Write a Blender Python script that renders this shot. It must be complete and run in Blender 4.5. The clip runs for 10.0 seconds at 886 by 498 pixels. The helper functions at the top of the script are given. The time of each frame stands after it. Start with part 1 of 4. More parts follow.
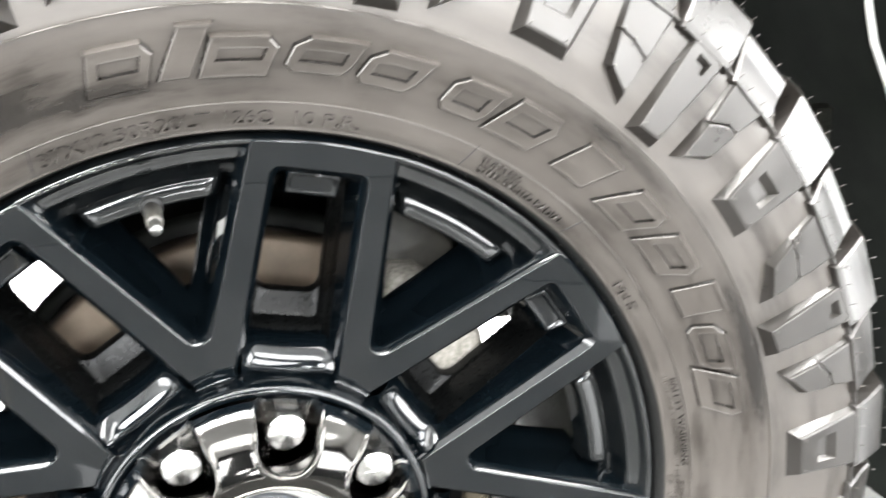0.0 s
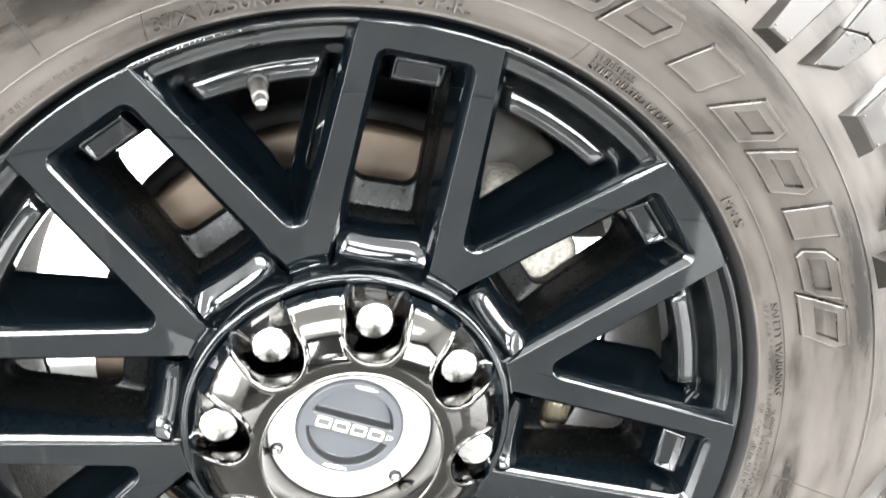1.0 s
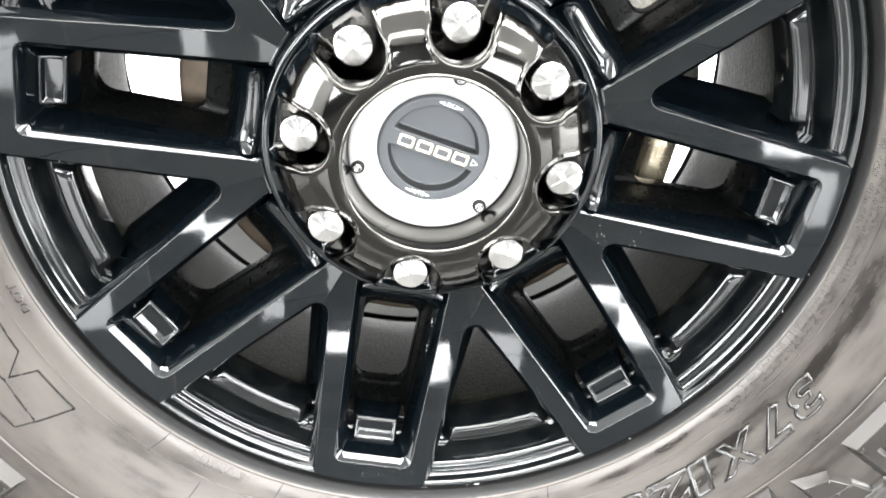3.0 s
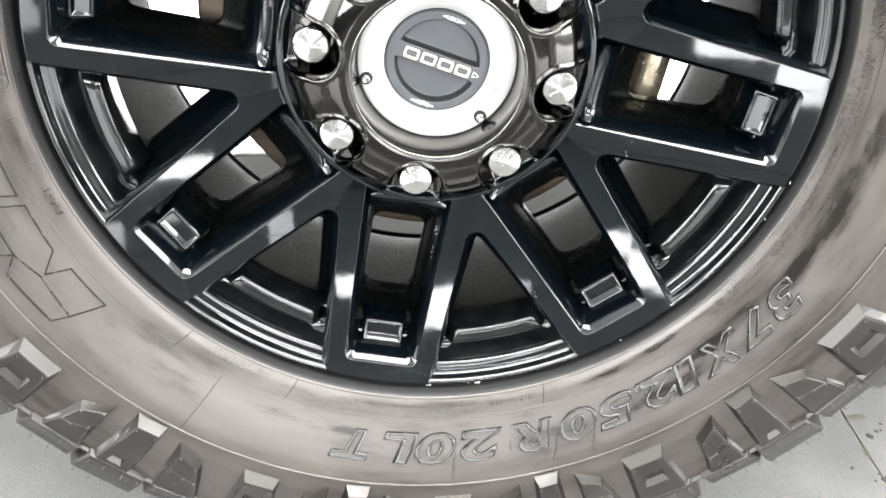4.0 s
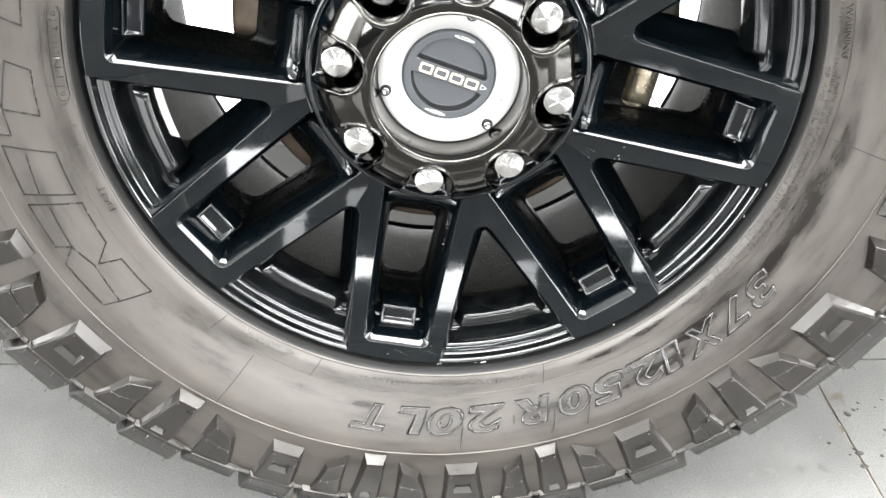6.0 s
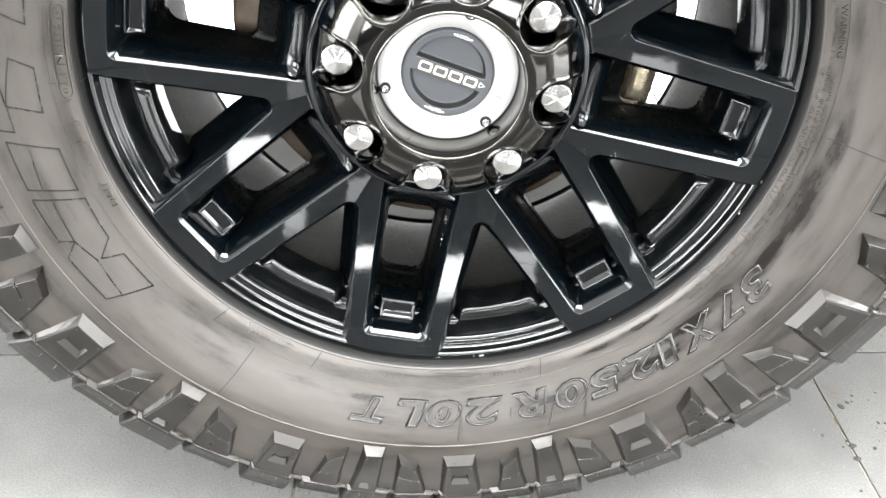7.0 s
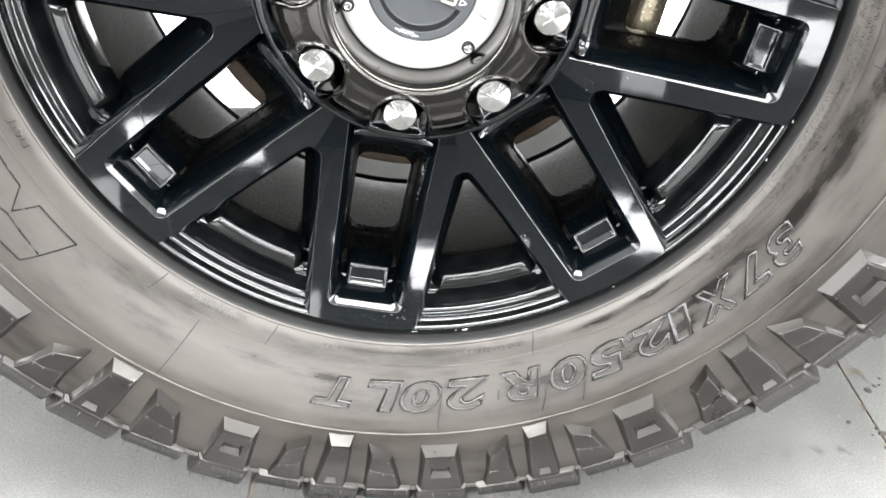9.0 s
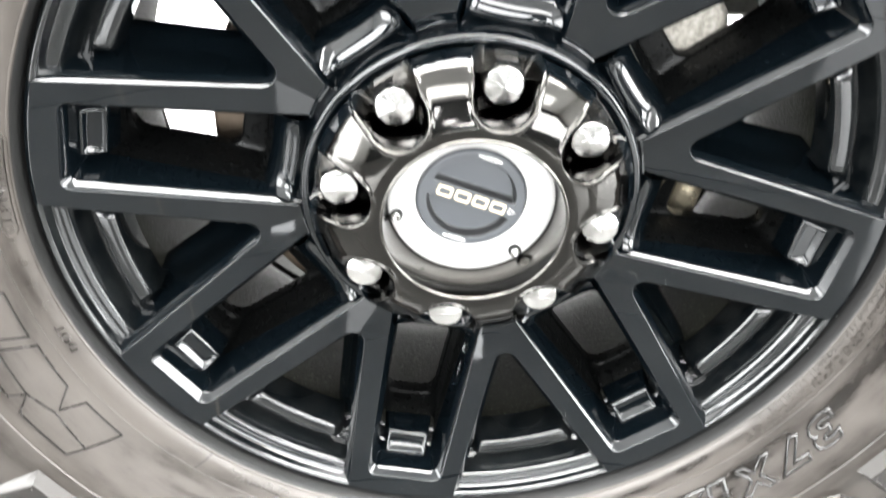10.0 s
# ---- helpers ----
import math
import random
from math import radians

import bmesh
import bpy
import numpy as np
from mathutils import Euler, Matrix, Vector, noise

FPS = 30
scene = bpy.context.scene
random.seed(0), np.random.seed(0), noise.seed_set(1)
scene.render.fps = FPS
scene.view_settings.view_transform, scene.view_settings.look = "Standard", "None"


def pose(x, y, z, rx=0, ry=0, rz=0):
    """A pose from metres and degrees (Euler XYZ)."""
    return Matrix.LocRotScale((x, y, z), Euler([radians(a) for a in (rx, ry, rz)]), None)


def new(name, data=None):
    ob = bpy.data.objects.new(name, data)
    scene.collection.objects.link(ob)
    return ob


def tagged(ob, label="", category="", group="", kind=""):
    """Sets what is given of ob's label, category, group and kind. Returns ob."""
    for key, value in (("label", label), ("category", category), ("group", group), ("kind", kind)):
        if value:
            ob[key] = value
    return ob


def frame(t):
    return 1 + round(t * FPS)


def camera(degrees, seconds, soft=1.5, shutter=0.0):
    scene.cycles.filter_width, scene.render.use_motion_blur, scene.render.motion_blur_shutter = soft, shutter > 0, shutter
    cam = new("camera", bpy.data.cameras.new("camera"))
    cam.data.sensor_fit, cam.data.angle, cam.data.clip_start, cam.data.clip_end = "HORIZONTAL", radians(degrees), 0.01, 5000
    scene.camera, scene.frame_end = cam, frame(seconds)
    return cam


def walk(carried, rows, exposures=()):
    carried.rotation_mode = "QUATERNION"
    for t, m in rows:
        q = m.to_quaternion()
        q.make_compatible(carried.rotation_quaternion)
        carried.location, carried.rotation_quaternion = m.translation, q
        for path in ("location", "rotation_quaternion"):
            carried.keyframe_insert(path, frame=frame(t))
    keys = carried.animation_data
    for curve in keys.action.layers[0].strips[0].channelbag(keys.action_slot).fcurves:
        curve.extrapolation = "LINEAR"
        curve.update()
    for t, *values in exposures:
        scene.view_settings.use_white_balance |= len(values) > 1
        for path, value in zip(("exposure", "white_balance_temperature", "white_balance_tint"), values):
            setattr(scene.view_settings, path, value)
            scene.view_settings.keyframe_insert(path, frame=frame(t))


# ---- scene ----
cam = camera(53.62, 10.0, 1.5, 0.4)
ROWS = [
    (0.0, -0.0243, -0.4939, 0.7968, 73.44, 0.53, -16.06),
    (0.5, -0.0387, -0.4914, 0.7875, 70.83, 0.41, -10.93),
    (1.0, -0.0280, -0.4905, 0.7725, 69.02, -1.78, -9.07),
    (1.5, -0.0276, -0.4911, 0.7468, 66.89, -2.29, -7.68),
    (2.0, -0.0262, -0.4944, 0.7153, 65.16, -2.09, -6.09),
    (2.5, -0.0228, -0.5006, 0.6832, 63.47, -1.18, -3.46),
    (3.0, -0.0207, -0.5107, 0.6562, 62.11, -0.89, -2.57),
    (4.3, -0.0175, -0.5786, 0.6494, 58.28, -0.70, -1.74),
    (4.5, -0.0189, -0.5868, 0.6653, 58.08, -0.68, -1.65),
    (5.0, -0.0187, -0.5982, 0.6801, 57.89, -0.72, -1.47),
    (6.5, -0.0235, -0.6254, 0.7030, 57.33, -0.70, -1.27),
    (7.0, -0.0218, -0.6244, 0.7060, 56.86, -0.85, -1.27),
    (7.5, -0.0198, -0.6245, 0.7135, 56.55, -0.93, -1.37),
    (8.0, -0.0173, -0.6149, 0.7031, 56.44, -1.01, -1.42),
    (8.5, -0.0067, -0.5908, 0.6600, 56.47, -1.11, -1.60),
    (9.0, -0.0069, -0.5488, 0.6219, 56.46, -1.13, -1.68),
    (9.5, -0.0257, -0.5182, 0.6683, 56.30, -1.25, -1.89),
    (10.0, -0.0408, -0.4688, 0.7429, 55.53, -1.22, -1.92),
]
walk(cam, [(t, pose(x, y, z - 0.008, rx, ry, rz)) for t, x, y, z, rx, ry, rz in ROWS],
     [(0.0, 1.98), (1.0, 2.38), (2.0, 2.28), (3.0, 1.76), (4.5, 1.45), (8.0, 1.40), (9.0, 1.36), (9.5, 1.48), (10.0, 1.80)])

# ---- light: a bright showroom with rows of ceiling tubes ----
world = bpy.data.worlds.new("room_air")
world.use_nodes = True
world.node_tree.nodes["Background"].inputs[0].default_value = (0.9, 0.95, 1.0, 1)
world.node_tree.nodes["Background"].inputs[1].default_value = 0.05
scene.world = world


def ceiling_lamp(x, y, z, length, width, power, warm=(0.985, 0.99, 0.985)):
    data = bpy.data.lights.new("ceiling_tube", "AREA")
    data.shape, data.size, data.size_y = "RECTANGLE", length, width
    data.energy, data.color = power, warm
    ob = new("ceiling_tube", data)
    ob.matrix_world = pose(x, y, z)
    return ob


for row_y, power in ((-0.65, 290), (-3.05, 150)):
    ceiling_lamp(1.0, row_y, 3.36, 5.6, 0.9, power)
# added lamp beyond the truck, on a closed wall, to whiten the far floor
data = bpy.data.lights.new("added_wall_lamp", "AREA")
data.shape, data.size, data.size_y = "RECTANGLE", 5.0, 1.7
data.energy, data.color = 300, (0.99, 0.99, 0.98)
added_lamp = new("added_wall_lamp", data)
added_lamp.matrix_world = pose(0.2, 4.97, 1.35, -90, 0, 0)
# added lamps on the closed front wall: two broad, four small for spoke glints
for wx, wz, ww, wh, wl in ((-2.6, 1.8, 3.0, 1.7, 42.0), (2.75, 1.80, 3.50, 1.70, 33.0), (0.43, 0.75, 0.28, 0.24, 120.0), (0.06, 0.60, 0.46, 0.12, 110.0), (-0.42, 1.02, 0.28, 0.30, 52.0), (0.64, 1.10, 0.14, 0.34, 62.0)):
    data = bpy.data.lights.new("added_wall_lamp", "AREA")
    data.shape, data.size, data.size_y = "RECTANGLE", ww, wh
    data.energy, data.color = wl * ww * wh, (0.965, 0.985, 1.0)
    added_lamp = new("added_wall_lamp", data)
    added_lamp.matrix_world = pose(wx, -4.56, wz, 90, 0, 0)
# added lamps on the closed side walls, to light the tyre and rim edges
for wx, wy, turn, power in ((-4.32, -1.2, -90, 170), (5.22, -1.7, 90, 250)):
    data = bpy.data.lights.new("added_wall_lamp", "AREA")
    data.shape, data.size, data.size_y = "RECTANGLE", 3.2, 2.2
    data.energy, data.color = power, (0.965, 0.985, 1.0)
    added_lamp = new("added_wall_lamp", data)
    added_lamp.matrix_world = pose(wx, wy, 1.35, 90, 0, turn)


# ---- materials ----
def mat(name, color=(0.5, 0.5, 0.5), rough=0.5, metal=0.0, coat=0.0, ior=1.5):
    m = bpy.data.materials.new(name)
    m.use_nodes = True
    b = m.node_tree.nodes["Principled BSDF"]
    b.inputs["Base Color"].default_value = (*color, 1)
    b.inputs["Roughness"].default_value = rough
    b.inputs["Metallic"].default_value = metal
    b.inputs["Coat Weight"].default_value = coat
    b.inputs["IOR"].default_value = ior
    return m


def node(m, kind, **values):
    n = m.node_tree.nodes.new(kind)
    for key, value in values.items():
        n.inputs[key].default_value = value
    return n


def wire(m, a, out, b, inp):
    m.node_tree.links.new(a.outputs[out], b.inputs[inp])


def shader(m):
    return m.node_tree.nodes["Principled BSDF"]


def ramp(m, source, out, stops):
    r = m.node_tree.nodes.new("ShaderNodeValToRGB")
    cr = r.color_ramp
    while len(cr.elements) < len(stops):
        cr.elements.new(0.5)
    for e, (p, c) in zip(cr.elements, stops):
        e.position, e.color = p, (c if len(c) == 4 else (*c, 1))
    wire(m, source, out, r, "Fac")
    return r


def grain(m, scale, detail=4.0, stretch=None, rough=0.55):
    co = m.node_tree.nodes.new("ShaderNodeTexCoord")
    n = node(m, "ShaderNodeTexNoise", Scale=scale, Detail=detail, Roughness=rough)
    if stretch:
        mp = node(m, "ShaderNodeMapping")
        mp.inputs["Scale"].default_value = stretch
        wire(m, co, "Object", mp, "Vector")
        wire(m, mp, "Vector", n, "Vector")
    else:
        wire(m, co, "Object", n, "Vector")
    return n


def bump(m, source, out, strength, distance):
    b = node(m, "ShaderNodeBump", Strength=strength, Distance=distance)
    wire(m, source, out, b, "Height")
    wire(m, b, "Normal", shader(m), "Normal")
    return b


def rough_from(m, source, out, low, high):
    r = node(m, "ShaderNodeMapRange")
    r.inputs["From Min"].default_value, r.inputs["From Max"].default_value = 0.3, 0.7
    r.inputs["To Min"].default_value, r.inputs["To Max"].default_value = low, high
    wire(m, source, out, r, "Value")
    wire(m, r, "Result", shader(m), "Roughness")


GLOSS = mat("gloss_black_paint", (0.0008, 0.0014, 0.0019), 0.07, 0.0, 0.0, 1.45)
n = grain(GLOSS, 35, 6)
rough_from(GLOSS, n, "Fac", 0.015, 0.05)
n = grain(GLOSS, 14, 3)
bump(GLOSS, n, "Fac", 0.04, 0.004)
DUSTED = mat("lightly_dusted_black_paint", (0.006, 0.0066, 0.0068), 0.18, 0.0, 0.0, 1.54)
n = grain(DUSTED, 60, 6)
r = ramp(DUSTED, n, "Fac", [(0.35, (0.0010, 0.0014, 0.0017)), (0.7, (0.0042, 0.0047, 0.0048))])
wire(DUSTED, r, "Color", shader(DUSTED), "Base Color")
rough_from(DUSTED, n, "Fac", 0.04, 0.09)
BARREL = mat("dusty_black_barrel", (0.03, 0.03, 0.028), 0.36, 0.0, 0.0, 1.18)
n = grain(BARREL, 420, 8)
r = ramp(BARREL, n, "Fac", [(0.40, (0.0026, 0.0027, 0.0020)), (0.60, (0.0075, 0.0075, 0.0058)), (0.74, (0.036, 0.038, 0.030))])
wire(BARREL, r, "Color", shader(BARREL), "Base Color")
rough_from(BARREL, n, "Fac", 0.42, 0.66)
bump(BARREL, n, "Fac", 0.45, 0.0012)
SMOKE = mat("black_chrome", (0.044, 0.0425, 0.040), 0.05, 1.0)
n = grain(SMOKE, 60, 4)
rough_from(SMOKE, n, "Fac", 0.05, 0.10)
CHROME = mat("bright_steel", (0.38, 0.375, 0.365), 0.16, 1.0)
n = grain(CHROME, 220, 3)
rough_from(CHROME, n, "Fac", 0.15, 0.26)
GREYCAP = mat("grey_steel_cap", (0.13, 0.13, 0.125), 0.3, 0.9)
SILVER = mat("satin_silver", (0.45, 0.445, 0.435), 0.42, 0.45)
n = grain(SILVER, 90, 6)
rough_from(SILVER, n, "Fac", 0.33, 0.45)
BOWL = mat("brushed_bowl", (0.075, 0.072, 0.067), 0.14, 1.0)
DIAL = mat("dark_grey_dial", (0.037, 0.040, 0.044), 0.38)
n = grain(DIAL, 700, 2)
bump(DIAL, n, "Fac", 0.08, 0.0005)
# dark copy of the dial grey: recess shade painted on its steep walls
DIALSHADE = mat("dial_recess_shade", (0.007, 0.0075, 0.008), 0.6)
GOLD = mat("pale_gold_badge", (0.74, 0.62, 0.43), 0.3, 0.5)
PRINT = mat("white_print", (0.82, 0.82, 0.80), 0.5)
SEAL_GROOVE_BLACK = mat("black_seal_and_groove_shade", (0.005, 0.005, 0.0048), 0.55, 0.0, 0.0, 1.35)
# dulled copy of the gloss black keeps the deep slot faces in shade
SLOTBLACK = mat("gloss_black_slot_shade", (0.0012, 0.0013, 0.0013), 0.35, 0.0, 0.0, 1.2)
n = grain(SLOTBLACK, 300, 5)
rough_from(SLOTBLACK, n, "Fac", 0.22, 0.40)

RUBBER = mat("tyre_rubber", (0.03, 0.029, 0.027), 0.42, 0.0, 0.0, 1.56)
shader(RUBBER).inputs["Specular Tint"].default_value = (1.0, 0.967, 0.93, 1)
co = node(RUBBER, "ShaderNodeTexCoord")
sep = node(RUBBER, "ShaderNodeSeparateXYZ")
wire(RUBBER, co, "Object", sep, "Vector")


def calc(m, kind, a, b=None):
    n = m.node_tree.nodes.new("ShaderNodeMath")
    n.operation = kind
    for k, v in enumerate((a, b)):
        if v is None:
            continue
        if isinstance(v, (int, float)):
            n.inputs[k].default_value = v
        else:
            m.node_tree.links.new(v, n.inputs[k])
    return n.outputs[0]


X, Z = sep.outputs["X"], sep.outputs["Z"]
around = calc(RUBBER, "ARCTAN2", X, Z)
away = calc(RUBBER, "SQRT", calc(RUBBER, "ADD", calc(RUBBER, "MULTIPLY", X, X), calc(RUBBER, "MULTIPLY", Z, Z)))
comb = node(RUBBER, "ShaderNodeCombineXYZ")
RUBBER.node_tree.links.new(calc(RUBBER, "MULTIPLY", calc(RUBBER, "SINE", around), 1.6), comb.inputs[0])
RUBBER.node_tree.links.new(calc(RUBBER, "MULTIPLY", calc(RUBBER, "COSINE", around), 1.6), comb.inputs[1])
RUBBER.node_tree.links.new(calc(RUBBER, "MULTIPLY", away, 34.0), comb.inputs[2])
streak = node(RUBBER, "ShaderNodeTexNoise", Scale=1.7, Detail=7.0, Roughness=0.62)
wire(RUBBER, comb, "Vector", streak, "Vector")
comb2 = node(RUBBER, "ShaderNodeCombineXYZ")
RUBBER.node_tree.links.new(calc(RUBBER, "MULTIPLY", calc(RUBBER, "SINE", around), 5.0), comb2.inputs[0])
RUBBER.node_tree.links.new(calc(RUBBER, "MULTIPLY", calc(RUBBER, "COSINE", around), 5.0), comb2.inputs[1])
RUBBER.node_tree.links.new(calc(RUBBER, "MULTIPLY", away, 95.0), comb2.inputs[2])
wipe = node(RUBBER, "ShaderNodeTexNoise", Scale=1.6, Detail=8.0, Roughness=0.66)
wire(RUBBER, comb2, "Vector", wipe, "Vector")
blot = grain(RUBBER, 9, 7, None, 0.65)
fine = grain(RUBBER, 900, 3)
# wiped patches of wet tyre dressing: degrees round the wheel, radius, half spans
spot = None
for a0, r0, wa, wr in ((97.0, 0.3020, 9.0, 0.0110), (108.0, 0.3045, 4.5, 0.0070), (88.0, 0.3040, 6.0, 0.0080), (126.5, 0.3035, 5.5, 0.0060), (131.0, 0.2815, 6.0, 0.0040), (140.0, 0.2835, 5.0, 0.0030),
                       (135.0, 0.3120, 10.0, 0.0090), (152.0, 0.3120, 8.0, 0.0080), (193.0, 0.3040, 7.0, 0.0055), (184.0, 0.3035, 4.0, 0.0040), (-36.0, 0.3130, 14.0, 0.0150), (-22.0, 0.3060, 9.0, 0.0080), (-52.0, 0.3200, 9.0, 0.0140), (60.0, 0.3360, 9.0, 0.0060), (30.0, 0.3350, 10.0, 0.0060)):
    away_a = calc(RUBBER, "DIVIDE", calc(RUBBER, "SUBTRACT", around, radians(a0 if a0 < 180 else a0 - 360)), radians(wa))
    away_r = calc(RUBBER, "DIVIDE", calc(RUBBER, "SUBTRACT", away, r0), wr)
    far = calc(RUBBER, "SQRT", calc(RUBBER, "ADD", calc(RUBBER, "MULTIPLY", away_a, away_a), calc(RUBBER, "MULTIPLY", away_r, away_r)))
    near = calc(RUBBER, "SUBTRACT", 1.0, far)
    spot = near if spot is None else calc(RUBBER, "MAXIMUM", spot, near)
spot = calc(RUBBER, "MAXIMUM", spot, -0.75)
torn = calc(RUBBER, "ADD", spot, calc(RUBBER, "MULTIPLY", calc(RUBBER, "SUBTRACT", wipe.outputs["Fac"], 0.5), 3.4))
smear = node(RUBBER, "ShaderNodeMapRange")
for key, value in (("From Min", -0.10), ("From Max", 0.75), ("To Min", 0.0), ("To Max", 1.0)):
    smear.inputs[key].default_value = value
RUBBER.node_tree.links.new(torn, smear.inputs["Value"])
mixed = calc(RUBBER, "ADD", calc(RUBBER, "MULTIPLY", streak.outputs["Fac"], 0.42), calc(RUBBER, "ADD", calc(RUBBER, "MULTIPLY", blot.outputs["Fac"], 0.33), calc(RUBBER, "MULTIPLY", wipe.outputs["Fac"], 0.25)))
dry = calc(RUBBER, "SUBTRACT", mixed, calc(RUBBER, "MULTIPLY", smear.outputs["Result"], 0.17))
tone = node(RUBBER, "ShaderNodeValToRGB")
RUBBER.node_tree.links.new(dry, tone.inputs["Fac"])
els = tone.color_ramp.elements
els.new(0.5), els.new(0.5)
for e, (p, c) in zip(els, ((0.32, (0.0024, 0.0018, 0.0014)), (0.42, (0.0095, 0.0077, 0.0062)), (0.50, (0.0185, 0.0155, 0.0130)), (0.62, (0.0280, 0.0240, 0.0205)))):
    e.position, e.color = p, (*c, 1)
wire(RUBBER, tone, "Color", shader(RUBBER), "Base Color")
wet = node(RUBBER, "ShaderNodeMapRange")
for key, value in (("From Min", 0.32), ("From Max", 0.56), ("To Min", 0.22), ("To Max", 0.46)):
    wet.inputs[key].default_value = value
RUBBER.node_tree.links.new(dry, wet.inputs["Value"])
wire(RUBBER, wet, "Result", shader(RUBBER), "Roughness")
dull = node(RUBBER, "ShaderNodeMapRange")
for key, value in (("From Min", 0.32), ("From Max", 0.48), ("To Min", 0.26), ("To Max", 0.5)):
    dull.inputs[key].default_value = value
RUBBER.node_tree.links.new(dry, dull.inputs["Value"])
wire(RUBBER, dull, "Result", shader(RUBBER), "Specular IOR Level")
bump(RUBBER, fine, "Fac", 0.06, 0.0003)

# darker rubber copy: puts shade into the edges of the raised letters and logo
EDGESHADE = mat("rubber_edge_shade", (0.004, 0.0033, 0.0027), 0.2, 0.0, 0.0, 1.5)
n = grain(EDGESHADE, 45, 5)
rough_from(EDGESHADE, n, "Fac", 0.14, 0.34)
TREAD = mat("tread_rubber", (0.03, 0.027, 0.024), 0.34, 0.0, 0.0, 1.46)
shader(TREAD).inputs["Specular Tint"].default_value = (1.0, 0.965, 0.93, 1)
n1 = grain(TREAD, 22, 7, None, 0.65)
r = ramp(TREAD, n1, "Fac", [(0.32, (0.0026, 0.0021, 0.0017)), (0.55, (0.0055, 0.0047, 0.0040)), (0.74, (0.0115, 0.010, 0.0088))])
wire(TREAD, r, "Color", shader(TREAD), "Base Color")
rough_from(TREAD, n1, "Fac", 0.24, 0.42)
n2 = grain(TREAD, 800, 3)
bump(TREAD, n2, "Fac", 0.10, 0.0004)

ROTOR = mat("worn_brake_steel", (0.30, 0.24, 0.19), 0.55, 0.5)
n = grain(ROTOR, 30, 5, (1.0, 1.0, 1.0))
r = ramp(ROTOR, n, "Fac", [(0.3, (0.055, 0.040, 0.027)), (0.7, (0.125, 0.096, 0.070))])
wire(ROTOR, r, "Color", shader(ROTOR), "Base Color")
CAST = mat("cast_aluminium", (0.42, 0.39, 0.34), 0.5, 0.15)
n = grain(CAST, 240, 6)
r = ramp(CAST, n, "Fac", [(0.35, (0.15, 0.138, 0.118)), (0.65, (0.31, 0.292, 0.258))])
wire(CAST, r, "Color", shader(CAST), "Base Color")
bump(CAST, n, "Fac", 0.3, 0.001)
LINER = mat("black_liner_plastic", (0.012, 0.013, 0.012), 0.7, 0.0, 0.0, 1.3)
n = grain(LINER, 26, 6)
r = ramp(LINER, n, "Fac", [(0.35, (0.0018, 0.0024, 0.0018)), (0.7, (0.005, 0.0062, 0.0046))])
wire(LINER, r, "Color", shader(LINER), "Base Color")
bump(LINER, n, "Fac", 0.2, 0.004)
SHIELD = mat("dark_grey_shield", (0.05, 0.05, 0.048), 0.5)
n = grain(SHIELD, 40, 6)
r = ramp(SHIELD, n, "Fac", [(0.35, (0.018, 0.017, 0.014)), (0.7, (0.046, 0.043, 0.036))])
wire(SHIELD, r, "Color", shader(SHIELD), "Base Color")
GREYCAST = mat("grey_cast_iron", (0.20, 0.20, 0.185), 0.5, 0.2)
n = grain(GREYCAST, 60, 6)
r = ramp(GREYCAST, n, "Fac", [(0.3, (0.13, 0.13, 0.12)), (0.7, (0.24, 0.24, 0.22))])
wire(GREYCAST, r, "Color", shader(GREYCAST), "Base Color")
TAN = mat("tan_plated_steel", (0.46, 0.40, 0.29), 0.25, 0.9)
n = grain(TAN, 60, 5)
rough_from(TAN, n, "Fac", 0.18, 0.34)
CABLE = mat("pale_grey_sleeve", (0.55, 0.55, 0.52), 0.45)
TILE = mat("pale_grey_tile", (0.50, 0.50, 0.49), 0.32)
n1 = grain(TILE, 5, 6)
n2 = grain(TILE, 480, 6)
addn = node(TILE, "ShaderNodeMath")
addn.operation = "ADD"
wire(TILE, n1, "Fac", addn, 0)
wire(TILE, n2, "Fac", addn, 1)
half = node(TILE, "ShaderNodeMath")
half.operation = "MULTIPLY"
half.inputs[1].default_value = 0.5
wire(TILE, addn, "Value", half, 0)
r = ramp(TILE, half, "Value", [(0.38, (0.084, 0.0834, 0.0808)), (0.5, (0.107, 0.1063, 0.1027)), (0.60, (0.134, 0.1327, 0.1287))])
wire(TILE, r, "Color", shader(TILE), "Base Color")
rough_from(TILE, n1, "Fac", 0.02, 0.05)
bump(TILE, n2, "Fac", 0.012, 0.0003)
GROUT = mat("beige_grout", (0.33, 0.29, 0.24), 0.85)
DIRT = mat("dark_rubber_crumbs", (0.02, 0.018, 0.015), 0.8)
STAIN = mat("brown_stain", (0.060, 0.053, 0.040), 0.5)
WALL = mat("white_wall_paint", (0.72, 0.72, 0.70), 0.8)
n = grain(WALL, 3, 6)
r = ramp(WALL, n, "Fac", [(0.3, (0.62, 0.62, 0.61)), (0.7, (0.70, 0.70, 0.69))])
wire(WALL, r, "Color", shader(WALL), "Base Color")

# unseen front wall kept dark so the gloss paint reflects black
DARKWALL = mat("dark_reflection_backdrop", (0.04, 0.042, 0.045), 0.7)
n = grain(DARKWALL, 4, 6)
r = ramp(DARKWALL, n, "Fac", [(0.3, (0.030, 0.032, 0.034)), (0.7, (0.045, 0.047, 0.050))])
wire(DARKWALL, r, "Color", shader(DARKWALL), "Base Color")


